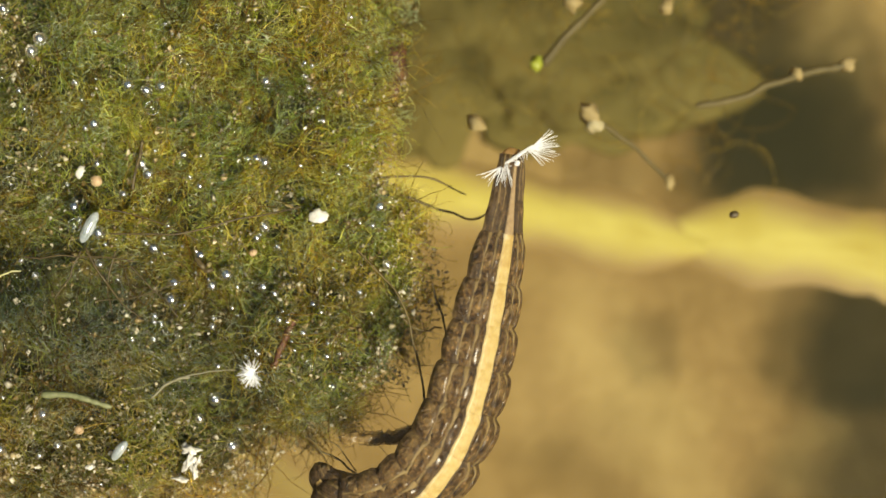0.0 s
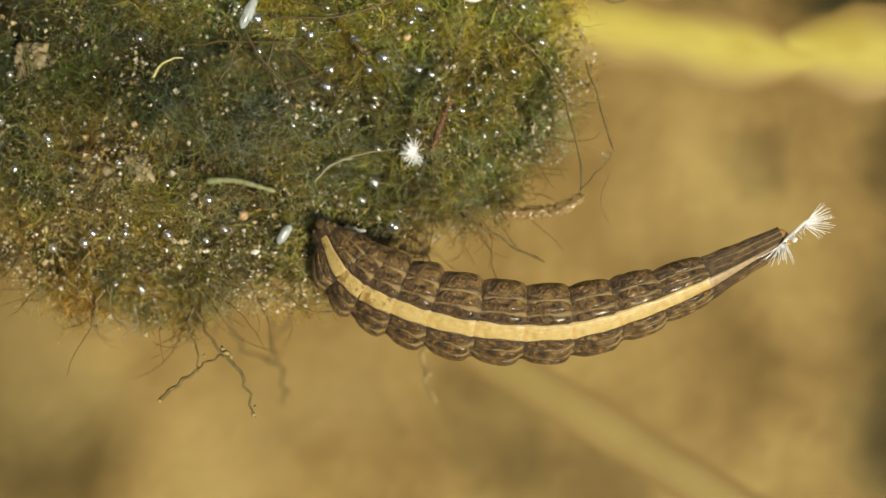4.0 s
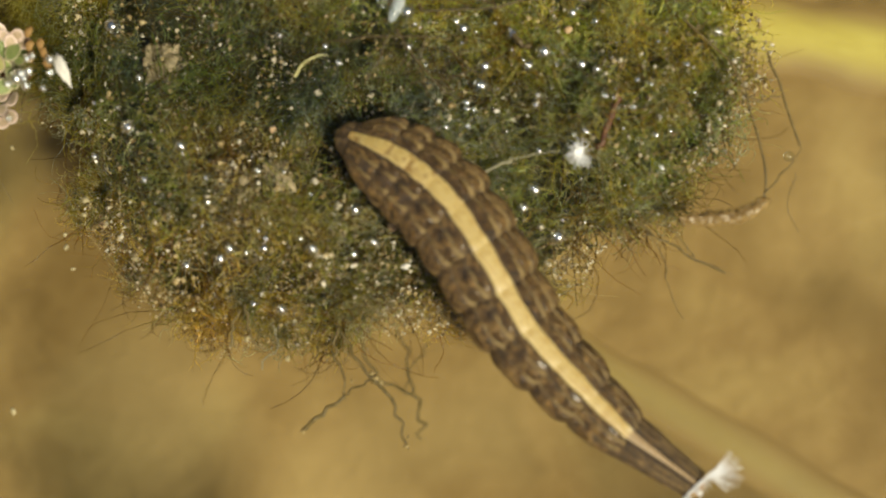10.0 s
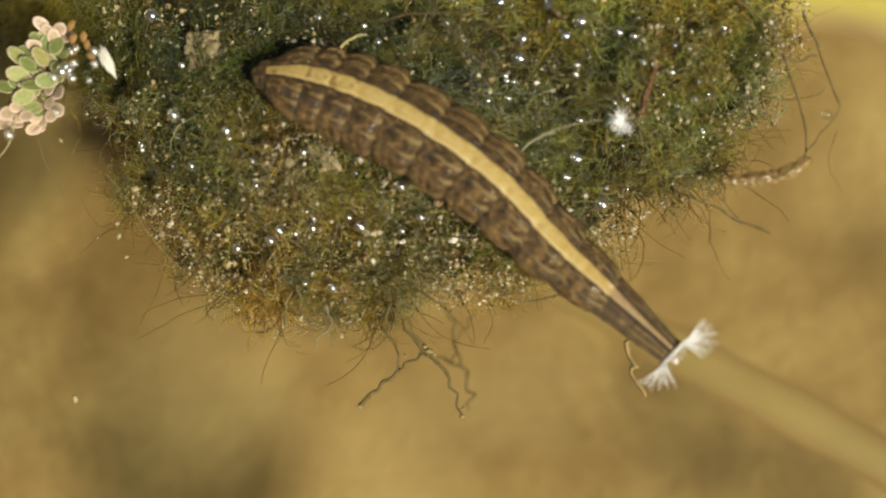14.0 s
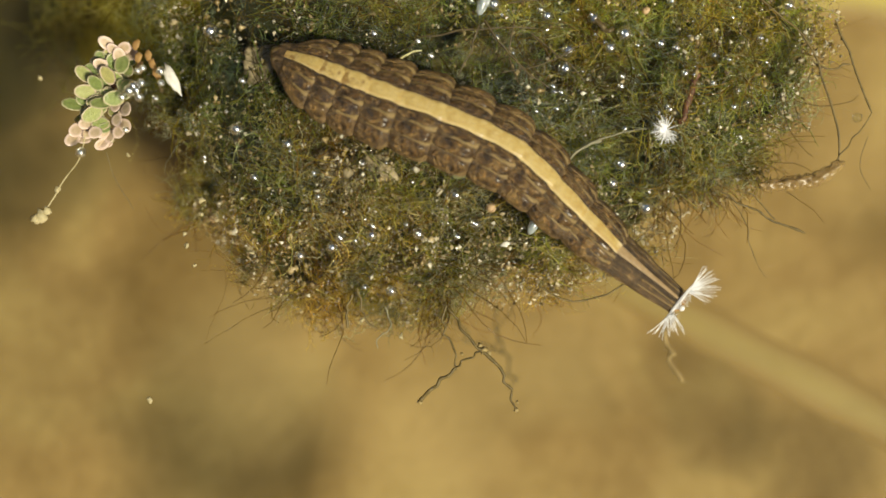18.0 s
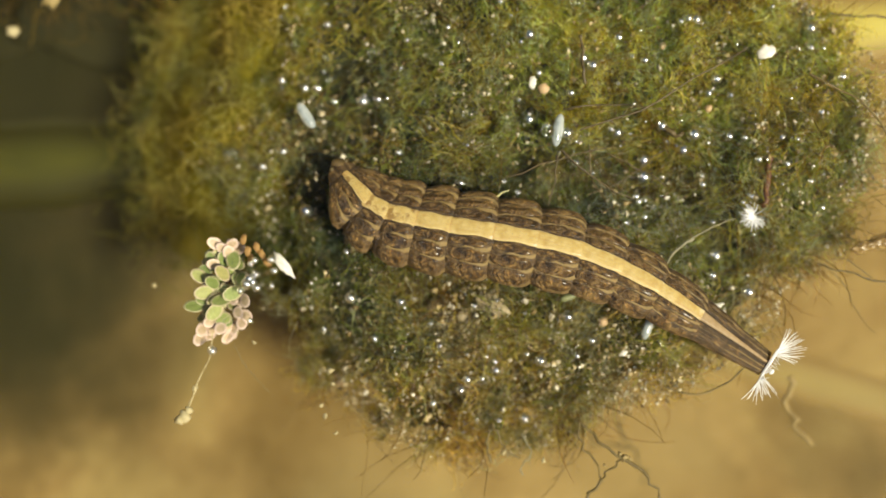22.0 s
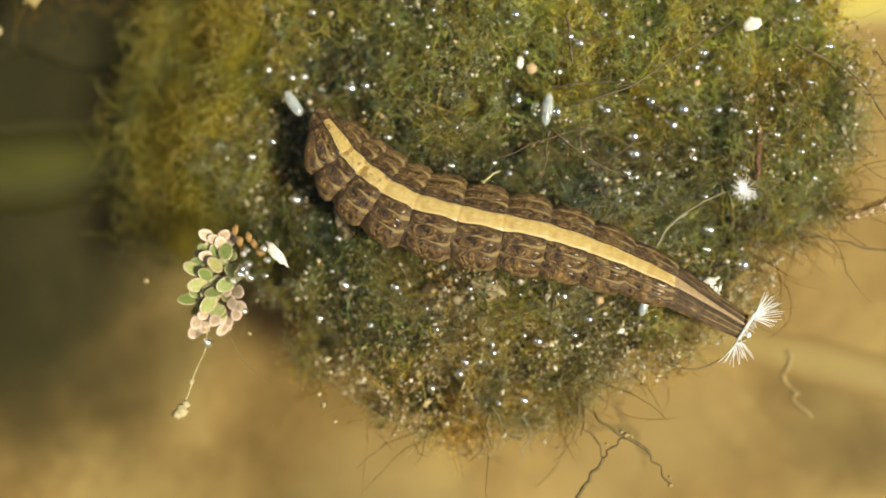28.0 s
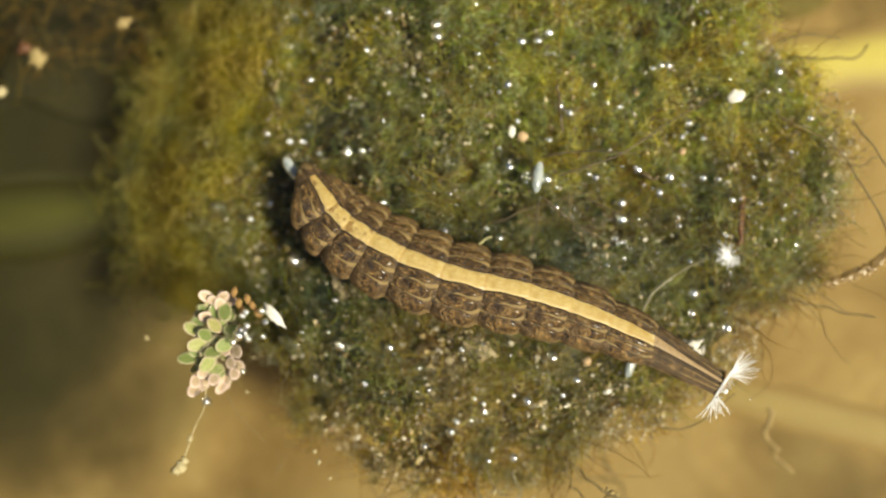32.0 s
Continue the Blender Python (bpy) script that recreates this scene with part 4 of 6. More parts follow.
def shell_flake(length, width, seed):
    """A thin curved chip with a ragged outline and some thickness."""
    r = np.random.default_rng(seed)
    n = 18
    a = np.linspace(0, 2 * np.pi, n, endpoint=False)
    rim = 1 + r.normal(0, 0.10, n)
    rings = []
    for h, k in ((0.05, 0.02), (0.07, 0.5), (0.03, 0.95), (-0.03, 1.0), (-0.05, 0.9), (-0.03, 0.02)):
        x, y = np.cos(a) * rim * k * length / 2, np.sin(a) * rim * k * width / 2
        rings.append(np.stack([x, y, h - 0.5 * (x / length) ** 2 * length + 0 * x], -1))
    return solid(np.array(rings).reshape(-1, 3), sheet(6, n, True))


set_down("seed_capsule", capsule(1.75, 0.28), SEED_SHELL, 4.15, 8.2, -0.25, 70, "pearly white seed capsule lying on algae", "seed")
set_down("seed_capsule", capsule(1.6, 0.3), SEED_SHELL, -8.7, 11.5, -1.2, 112, "bluish white seed capsule sunk at the mat edge", "seed")
set_down("seed_capsule", capsule(1.2, 0.24), SEED_SHELL, 6.93, -2.86, -1.0, 60, "small glassy seed capsule among rootlets", "seed")
set_down("shell_chip", shell_flake(1.05, 0.7, 2), CHALK, 15.5, 10.2, -0.15, 15, "bright white shell chip on green algae", "shell")
set_down("shell_chip", shell_flake(1.5, 0.6, 3), CHALK, -11.15, 3.95, 0.2, 118, "white curled flake beside the water fern", "flake")
set_down("shell_chip", shell_flake(0.7, 0.4, 4), CHALK, 3.3, 10.9, -0.3, 70, "small white flake beside an orange grain", "flake")
set_down("shell_chip", shell_flake(0.55, 0.3, 5), CHALK, 5.5, -3.9, -1.2, 20, "small grey-white flake low in the mat", "flake")
for i, (x, y, r, label) in enumerate((
        (3.9, 10.6, 0.3, "orange-cream grain beside a white flake"), (12.27, 7.97, 0.22, "tan sand grain in green algae"), (4.7, -2.1, 0.26, "round pale orange grain near the mat edge"),
        (-9.9, -3.0, 0.2, "pale grain on the mat edge"), (-1.4, 2.1, 0.2, "small grey-white grain in algae"), (-10.1, -2.6, 0.15, "pale grain on the mat edge"), (10.4, 11.6, 0.2, "tan sand grain in green algae"))):
    set_down("sand_grain", pebble(r, (1, 0.9, 0.8), 0.15, i + 2), GRIT, x, y, float(mat_top(x, y)) + 0.1, 40 * i, label, "grain", "sand grains on the mat")
for i, (x, y, r, sx, sy) in enumerate(((-3.0, -0.7, 1.35, 1.15, 0.9), (-0.9, -0.2, 0.85, 0.8, 0.9), (-7.0, 4.9, 1.0, 1, 1), (-2.4, -0.8, 0.9, 1, 0.8))):
    set_down("mud_lump", pebble(r * 0.85, (sx, sy, 0.5), 0.42, i + 12, 4), LUMP, x, y, float(mat_top(x, y)) - 0.4 * r, 50 * i, "rounded tan lump of mud half buried in algae", "mud lump", "mud lumps in the mat")

for name, pts, r0, r1, mat, label, cat in (
        ("yellow_sliver", [(-0.4, 4.5, -0.4), (0.0, 5.1, -0.1), (0.6, 5.5, 0.0), (1.1, 5.6, -0.1)], 0.08, 0.03, STRAW, "curved straw-coloured sliver lying on algae", "plant sliver"),
        ("pale_twig", [(8.2, 0.0, -0.9), (8.9, 0.8, -0.6), (9.6, 1.25, -0.45), (10.1, 1.35, -0.45)], 0.06, 0.09, PALE_TWIG, "pale forked twig across green algae", "twig"),
        ("pale_twig", [(9.7, 1.3, -0.4), (11.0, 1.75, -0.4), (12.4, 2.0, -0.35)], 0.045, 0.025, PALE_TWIG, "thin pale twig reaching a white hair rosette", "twig"),
        ("green_stalk", [(2.7, -0.5, -0.8), (4.2, -0.35, -0.75), (6.3, -0.7, -0.85)], 0.2, 0.12, PALE_STALK, "pale green translucent stalk lying in algae", "stalk"),
        ("rusty_twig", [(14.9, 4.9, -0.9), (14.5, 3.6, -0.85), (14.0, 2.3, -1.0)], 0.2, 0.16, RUST, "rust-red bit of rotten wood", "twig"),
        ("dark_twig", [(4.1, 7.2, -0.2), (5.0, 6.0, -0.1), (6.1, 4.8, -0.15), (7.4, 3.9, -0.25)], 0.06, 0.04, TWIG, "dark thin twig over a thin patch", "twig"),
        ("dark_twig", [(3.9, 7.0, -0.25), (3.5, 5.6, -0.2), (2.9, 4.4, -0.3)], 0.05, 0.03, TWIG, "dark thin twig over a thin patch", "twig"),
        ("dark_twig", [(6.2, 12.9, -0.4), (6.1, 11.6, -0.35), (6.0, 10.3, -0.5)], 0.09, 0.07, TWIG, "short dark upright twig in algae", "twig"),
        ("dark_twig", [(5.2, 8.0, -0.2), (8.5, 8.4, -0.1), (12.2, 9.8, -0.3), (14.6, 10.6, -0.1)], 0.055, 0.04, TWIG, "long dark twig across the mat", "twig"),
        ("dark_twig", [(1.0, 6.3, -0.25), (3.6, 6.7, -0.1), (6.8, 6.8, -0.2)], 0.045, 0.03, TWIG, "dark thin twig over a thin patch", "twig"),
        ("dark_twig", [(5.6, 7.2, -0.3), (5.4, 5.4, -0.25), (5.9, 4.0, -0.1)], 0.04, 0.03, TWIG, "dark thin twig over a thin patch", "twig"),
        ("dark_twig", [(4.6, 9.2, -0.2), (7.2, 9.0, -0.1), (9.8, 8.2, -0.2)], 0.05, 0.03, TWIG, "dark thin twig over a thin patch", "twig"),
        ("dark_twig", [(6.4, 6.6, -0.2), (8.2, 5.2, -0.1), (9.2, 4.2, -0.3)], 0.045, 0.03, TWIG, "dark thin twig over a thin patch", "twig"),
        ("dark_twig", [(5.0, 4.6, -0.2), (7.0, 5.0, -0.1), (9.4, 6.2, -0.3)], 0.035, 0.025, TWIG, "dark thin twig over a thin patch", "twig"),
        ("dark_twig", [(9.6, 7.3, -0.5), (10.2, 6.9, -0.4), (10.5, 6.9, -0.5)], 0.17, 0.12, TWIG, "short dark chip in green algae", "twig"),
        ("rootlet_strand", [(16.2, -1.0, -1.2), (17.5, -1.75, -1.0), (19.0, -2.4, -1.0), (20.5, -3.05, -0.9)], 0.04, 0.06, ROOT, "long olive root thread trailing in open water", "root"),
        ("rootlet_strand", [(17.0, -1.0, -1.1), (18.0, -1.3, -1.0), (19.0, -2.4, -1.0)], 0.03, 0.035, ROOT, "thin brown rootlet joining a longer root", "root"),
        ("rootlet_strand", [(16.6, -1.2, -1.2), (17.6, -2.6, -1.4), (18.1, -4.2, -1.6), (18.9, -5.4, -1.9)], 0.025, 0.02, ROOT, "hair-fine root thread trailing in open water", "root"),
        ("rootlet_strand", [(17.6, 8.8, -0.9), (20.0, 6.7, -0.6), (21.1, 4.4, -0.5), (21.9, 1.9, -0.6), (22.0, 0.2, -0.8)], 0.06, 0.05, ROOT, "dark root thread hanging off the mat edge", "root"),
        ("rootlet_strand", [(21.6, 7.6, -0.8), (22.5, 5.5, -0.6), (23.5, 3.0, -0.5)], 0.06, 0.05, ROOT, "dark root thread with a bubble at its end", "root"),
        ("rootlet_strand", [(23.5, 3.0, -0.6), (22.6, 1.6, -0.6), (21.8, 0.5, -0.7)], 0.03, 0.03, ROOT, "fine beaded root thread", "root"),
        ("rootlet_strand", [(23.4, 1.9, -0.7), (23.1, 0.4, -0.8), (23.8, -0.9, -1)], 0.02, 0.015, ROOT, "hair-fine root thread trailing in open water", "root"),
        ("rootlet_strand", [(20.4, 5.6, -0.6), (21.2, 5.2, -0.6), (22.4, 5.4, -0.7)], 0.05, 0.04, ROOT, "dark root thread crossing the mat edge", "root"),
        ("rootlet_strand", [(17.6, 11.8, -2.5), (20.5, 11.7, -2.6), (23.2, 11.2, -3.0), (24.3, 11.8, -3.4)], 0.08, 0.06, ROOT, "blurred brown root thread below the mat edge", "root"),
        ("rootlet_strand", [(17.8, 12.6, -2.5), (20.4, 13.0, -2.8), (22.8, 12.4, -3.2)], 0.07, 0.04, ROOT, "blurred brown root thread below the mat edge", "root"),
        ("rootlet_strand", [(-2.0, -6.3, -1.4), (-1.75, -7.3, -1.3), (-1.4, -8.0, -1.3), (-0.86, -8.4, -1.4)], 0.07, 0.04, ROOT, "short hooked rootlet below the mat edge", "root"),
        ("rootlet_strand", [(-2.2, -6.6, -1.4), (-2.5, -7.5, -1.4), (-2.45, -8.4, -1.5)], 0.05, 0.09, ROOT, "short rootlet with a brown tip below the mat edge", "root"),
        ("rootlet_strand", [(-0.6, -7.2, -1.4), (-0.2, -8.2, -1.4), (-0.9, -8.9, -1.5), (-0.9, -9.4, -1.5)], 0.04, 0.03, PALE_TWIG, "pale kinked rootlet below the mat edge", "root"),
        ("rootlet_strand", [(7.2, -6.0, -1.2), (8.6, -6.7, -1.0), (10.4, -6.3, -0.9), (12.2, -5.4, -0.9)], 0.05, 0.04, ROOT, "brown rootlet trailing along the mat edge", "root"),
        ("water_thread", [(-15.5, 1.2, -0.3), (-15.9, 0.0, -0.7), (-16.8, -1.2, -0.9), (-17.4, -2.2, -1.0), (-17.9, -2.9, -1.1)], 0.03, 0.04, FLUFF, "pale thread trailing below the water fern", "thread"),
        ("water_thread", [(-14.6, 0.3, -0.8), (-14.2, -1.0, -1.0), (-13.3, -2.6, -1.3)], 0.03, 0.02, ROOT, "hair-fine root below the water fern", "thread"),
        ("water_thread", [(-10.4, -2.3, -1.2), (-9.0, -4.4, -1.3), (-7.6, -5.8, -1.5)], 0.014, 0.014, DRAB, "pale thread along the mat edge", "thread")):
    tagged(part(name, strand(pts, r0, r1, 0.03 if cat in ("root", "twig") and name != "pale_twig" else 0.01), mat), label, cat)

set_down("rotten_wood", pebble(1.0, (0.75, 1.5, 0.6), 0.35, 31, 3), RUST, 17.9, 18.8, -4.0, 8, "blurred reddish brown bit of rotten wood under the edge", "wood bit")

# forked root below the mat
root = new("forked_root")
tagged(root, "crooked forked olive root hanging in open water", "root")
for name, pts, r0, r1 in (
        ("stem", [(2.4, -7.0, -1.6), (2.5, -8.2, -1.3), (3.0, -9.4, -1.1), (3.15, -10.4, -1.1)], 0.07, 0.05),
        ("stem", [(2.6, -7.2, -1.5), (3.4, -8.4, -1.1), (4.4, -9.3, -0.9)], 0.09, 0.08),
        ("branch", [(4.4, -9.3, -0.9), (3.7, -9.7, -1.0), (3.1, -10.2, -1.1)], 0.06, 0.05),
        ("branch", [(3.1, -10.2, -1.1), (2.3, -11.0, -1.2), (1.2, -12.1, -1.3)], 0.09, 0.13),
        ("branch", [(4.4, -9.3, -0.9), (5.3, -10.3, -1.0), (5.9, -11.4, -1.1), (6.3, -12.5, -1.2)], 0.11, 0.05)):
    part(name, strand(pts, r0 * 0.85, r1 * 0.85, 0.06), ROOT, root)
deep_root = new("forked_root")
tagged(deep_root, "blurred forked brown root deep under the mat edge", "root")
for name, pts, r0, r1 in (
        ("stem", [(3.5, -5.9, -5.4), (4.2, -7.6, -5.8), (4.9, -9.2, -6.0), (6.8, -10.1, -6.2)], 0.09, 0.12),
        ("branch", [(5.5, -6.3, -5.6), (6.4, -8.0, -6.0), (6.6, -9.2, -6.1), (6.8, -10.1, -6.2)], 0.07, 0.1),
        ("branch", [(6.8, -10.1, -6.2), (7.2, -11.2, -6.4), (7.45, -12.4, -6.6)], 0.13, 0.07),
        ("branch", [(7.5, -7.3, -6.0), (6.9, -8.6, -6.2), (6.3, -9.9, -6.2)], 0.06, 0.06),
        ("branch", [(2.6, -6.5, -5.5), (3.0, -7.6, -5.8), (3.1, -8.8, -6.0)], 0.1, 0.06)):
    part(name, strand([(1.09 * x - 1.4, 1.09 * y + 0.1, z - 6) for x, y, z in pts], 0.7 * r0, 0.7 * r1, 0.12), DROWNED, deep_root)
for x, y, r in ((4.5, -9.3, 0.2), (4.75, -9.45, 0.14), (4.3, -9.05, 0.12), (1.3, -12.0, 0.11), (6.2, -12.3, 0.12), (6.25, -11.9, 0.08), (3.4, -9.5, 0.08)):
    ob = part("knot", pebble(r, (1, 1, 0.8), 0.45, int(r * 100)), DRAB, root, "drab crumb")
    ob.location = Vector((x, y, -0.95)) * MM
for x, y, r in ((-17.9, -2.95, 0.32), (-18.2, -3.1, 0.24), (-17.6, -2.7, 0.22), (-17.1, -1.6, 0.15)):
    set_down("fluff_crumb", pebble(r, (1, 1, 0.8), 0.4, int(r * 90)), FLUFF, x, y, -1.0, 0, "pale fluffy crumb on a trailing thread", "crumb", "crumbs on threads")

# pale rag hanging under the larva's tail
tagged(part("water_weed", strand([(15.2, -7.6, -7), (14.9, -9.3, -7), (15.3, -10.8, -7), (15.8, -11.7, -7)], 0.16, 0.1, 0.1), PALE_DRAB), "drab blurred scrap of weed hanging below the mat", "weed")

# white flaky scrap near the rootlets
scrap = new("skin_scrap")
tagged(scrap, "white crumpled skin scrap hanging in rootlets", "scrap")
for i, (x, y, z, s) in enumerate(((10.4, -2.4, -1.1, 0.5), (10.5, -3.0, -1.0, 0.42), (10.8, -3.3, -0.9, 0.4), (10.2, -3.9, -1.1, 0.36), (10.9, -2.9, -1.1, 0.3))):
    ob = part("flake", pebble(s, (1.0, 0.42, 0.3), 0.75, 20 + i, 3), CHALK, scrap)
    ob.matrix_basis = pose(x * MM, y * MM, z * MM, 20 * i, 15 * i - 25, 60 * i)

# shed midge skin at the mat edge
midge = new("midge_skin")
tagged(midge, "amber ringed shed skin of a midge pupa", "insect skin")
path = smooth_path([(18.4, -0.7), (19.6, -0.55), (20.9, -0.3), (21.9, 0.4)], 11)
for i, (a, b) in enumerate(zip(path, path[1:])):
    mid, d = (a + b) / 2, b - a
    w = 0.31 * math.sin(math.pi * (0.3 + 0.5 * (i / 10)))
    ring = pebble(1.0, (0.55, w * 1.05, w * 0.75), 0.32, i + 60, 3)
    ob = part("ring", ring, SHED_SKIN, midge)
    ob.matrix_basis = pose(mid[0] * MM, mid[1] * MM, -0.5 * MM, 0, 0, math.degrees(math.atan2(d[1], d[0])))
    for side in (-1, 1):
        n = np.array([-d[1], d[0]]) / np.hypot(*d) * side
        tip = mid + n * (w + 0.22)
        part("hair", strand([(*(mid + n * w * 0.7), -0.5), (*tip, -0.6)], 0.02, 0.012, 0.0, 4, 4), SHED_SKIN, midge)

# white hair rosette of a hidden larva
HAIRS = []
for bend in (-0.18, 0.0, 0.15):
    s = np.linspace(0, 1, 6)
    p = np.stack([s, bend * s ** 2, 0.06 * np.sin(3 * s)], 1)
    HAIRS.append(tubes(p[None] * np.array([1, 1, 1.0]), (0.036 * (1 - 0.7 * s))[None], 4))


def hair(parent, x, y, z, turn, length, i, lift=0.0):
    ob = part("bristle", HAIRS[i % 3], BRISTLE, parent)
    ob.matrix_basis = pose(x * MM, y * MM, z * MM, 0, -lift, turn) @ Matrix.Diagonal((length, 0.9, 0.9, 1))
    return ob


rosette = new("hair_rosette")
tagged(rosette, "white shiny rosette of larva tail hairs on algae", "hair rosette")
for i in range(64):
    hair(rosette, 13.25, 1.95, -0.2, 85 + i * 3.8 + rng.uniform(-3, 3), rng.uniform(0.5, 0.85), i, rng.uniform(0, 20))
for i in range(16):
    hair(rosette, 13.2, 1.95, -0.35, i * 23, rng.uniform(0.5, 0.8), i, rng.uniform(10, 40))
ob = part("core", pebble(0.17, (1, 0.8, 0.8), 0.25, 9), BRISTLE, rosette)
ob.location = Vector((13.2, 1.95, -0.3)) * MM

# pale crumbs adrift beside the mat
for i, (x, y, r) in enumerate(((-9.9, -2.0, 0.17), (-10.7, -3.7, 0.1), (-12.4, -12.2, 0.16), (-7.3, -4.6, 0.12), (-1.7, -7.9, 0.13), (0.3, -8.7, 0.12), (-9.9, -2.7, 0.12), (-10.2, -5.3, 0.1), (-10.6, -4.3, 0.13), (-13.6, 0.2, 0.1), (-14.4, 0.9, 0.1))):
    set_down("drifting_crumb", pebble(r, (1.2, 0.8, 0.7), 0.5, i + 40), FLUFF, x, y, -1.1, 55 * i, "pale crumb drifting beside the algae mat", "crumb", "crumbs adrift")

# specks adrift above the bed
SEED_WAYS = (
    ((0, 36.93, 13.12), (0.2, 42.87, 13.84), (0.4, 43.44, 12.66), (0.6, 42.9, 12.29), (0.8, 43.98, 11.87), (1, 44.3, 10.49), (1.2, 44.19, 10.84), (3, 53.19, 12.84), (32, 58.19, 14.84)),
    ((0, 38.86, -3.89), (0.6, 40.4, 0.83), (0.8, 41.17, 3.19), (1, 41.08, 3.61), (1.2, 42.37, 5.72), (3, 51.37, 7.72), (32, 56.37, 9.72)),
    ((0, 38.34, -3.46), (0.6, 38.62, -2.32), (0.8, 38.76, -1.75), (1, 37.9, -2.67), (1.2, 38.83, -1.84), (3, 47.83, 0.16), (32, 52.83, 2.16)),
)
drifters = []
for way, r in zip(SEED_WAYS, (0.19, 0.17, 0.2)):
    t, x, y = way[0]
    drifters.append(set_down("drifting_seed", capsule(r * 2.8, r), TWIG, x, y, -3.0, 10 * x, "small dark seed drifting in open water", "seed", "drifting seeds"))

# ---- floating water fern ----
fern = new("water_fern")
tagged(fern, "small floating water fern with pink-rimmed green scales", "water fern")


def fern_leaf(long, wide):
    """A cupped, blunt scale with thickness; UV x runs from middle to rim."""
    n, rings = 16, 6
    a = np.linspace(0, 2 * np.pi, n, endpoint=False)
    verts, uv = [], []
    for side in (1, -1):
        for k in np.linspace(0.02, 1, rings)[::side]:
            x = long * (0.5 + 0.5 * k * np.cos(a)) * (1 - 0.05 * np.cos(2 * a))
            y = wide * 0.5 * k * np.sin(a) * (1 - 0.22 * np.cos(a))
            cup = 0.16 * ((x / long) ** 2 * 0.5 + (2 * y / wide) ** 2 * 0.35) * long
            z = 0.75 * cup + (0.06 if side > 0 else 0.0) * (1 - 0.7 * k) + 0.2 * x
            verts.append(np.stack([x, y, z], -1))
            uv.append(np.stack([np.full(n, k), np.full(n, 0.5)], -1))
    return solid(np.vstack(verts), sheet(2 * rings, n, True), True, np.vstack(uv))


LEAF_GREEN, LEAF_PINK = fern_leaf(1.3, 0.86), fern_leaf(1.2, 0.84)
LEAF_GREEN.materials.append(FERN)
LEAF_PINK.materials.append(PINK)


# along and across from the middle in millimetres, the way the tip points, and 1 for a bleached scale
SCALES = (
    (0.45, 2.33, 60, 1), (0.0, 2.08, 140, 1), (-0.45, 2.28, 160, 1), (0.3, 1.84, 110, 1), (-0.5, 1.24, 170, 1), (0.6, 1.5, -70, 0),
    (0.8, 0.4, -65, 0), (0.0, 0.7, 155, 0), (-0.5, 0.2, 165, 0), (-0.9, -0.25, 185, 0), (-1.2, 0.5, 160, 0), (0.6, -0.25, -160, 0),
    (0.05, -0.75, 215, 0), (-0.35, -1.2, 220, 0), (1.1, 0.4, -55, 0), (-0.6, -1.8, 215, 1), (-1.1, -2.3, 235, 1), (-0.05, -2.2, 250, 1),
    (-1.4, -1.1, 195, 0), (0.9, -1.3, -45, 1), (1.3, -0.7, -30, 1), (1.2, -1.5, -65, 1), (1.05, -1.9, -85, 1), (-1.15, -2.75, 240, 1))
fern.matrix_basis = pose(-14.65 * MM, 3.37 * MM, -1.6 * MM, 0, 0, -11.7)


def set_scale(x, y, turn, k, z, pale, lean):
    a = radians(turn)
    ob = part("scale_leaf", LEAF_PINK if pale else LEAF_GREEN, None, fern)
    ob.matrix_basis = pose((x - 0.5 * k * math.cos(a)) * MM, (y - 0.5 * k * math.sin(a)) * MM, z * MM, rng.uniform(-34, 34), lean, turn) @ Matrix.Diagonal((k, k, k, 1))


for i, (x, y, turn, pale) in enumerate(SCALES):
    out = math.hypot(x, y * 0.5)
    set_scale(x, y, turn, (0.74 if pale else 0.86) * rng.uniform(0.9, 1.12), 1.0 - 0.35 * out + 0.06 * (i % 3), pale, rng.uniform(-34, -12))
for layer, n, drop in ((1, 30, 0.4), (2, 26, 0.75)):
    for i in range(n):
        y = -2.7 + 5.0 * (i + rng.uniform(0, 0.8)) / n
        x = rng.uniform(-1.15, 1.0) * (1 - 0.05 * y * y) - 0.12 * (y < -1)
        turn = (170 + 14 * (x < -0.4) if x < 0.35 else -45) - 18 * y * (1 if x < 0.35 else -0.5) + rng.uniform(-25, 25)
        pale = abs(y) > 1.9 or (x > 0.5 and y < -0.3)
        set_scale(x, y, turn, rng.uniform(0.6, 0.82), 1.0 - drop - 0.35 * math.hypot(x, y * 0.5), pale, rng.uniform(-34, -10))
part("stem", strand([(1.2, 0.6, -0.4), (0.2, 0.4, 0.0), (-0.4, -0.8, 0.0), (-0.6, -2.0, -0.1)], 0.16, 0.1, 0.03), RUST, fern)
for x, y in ((-12.8, 4.5), (-12.4, 5.1), (-12.9, 5.0), (-12.2, 4.7), (-13.0, 5.6), (-12.0, 4.2)):
    set_down("husk", shell_flake(0.6, 0.35, int(abs(x) * 10)), AMBER, x, y, -0.2, 50 * x, "amber dead fern scale on the mat edge", "husk", "dead fern scales")

# ---- sunken clumps, out of focus ----


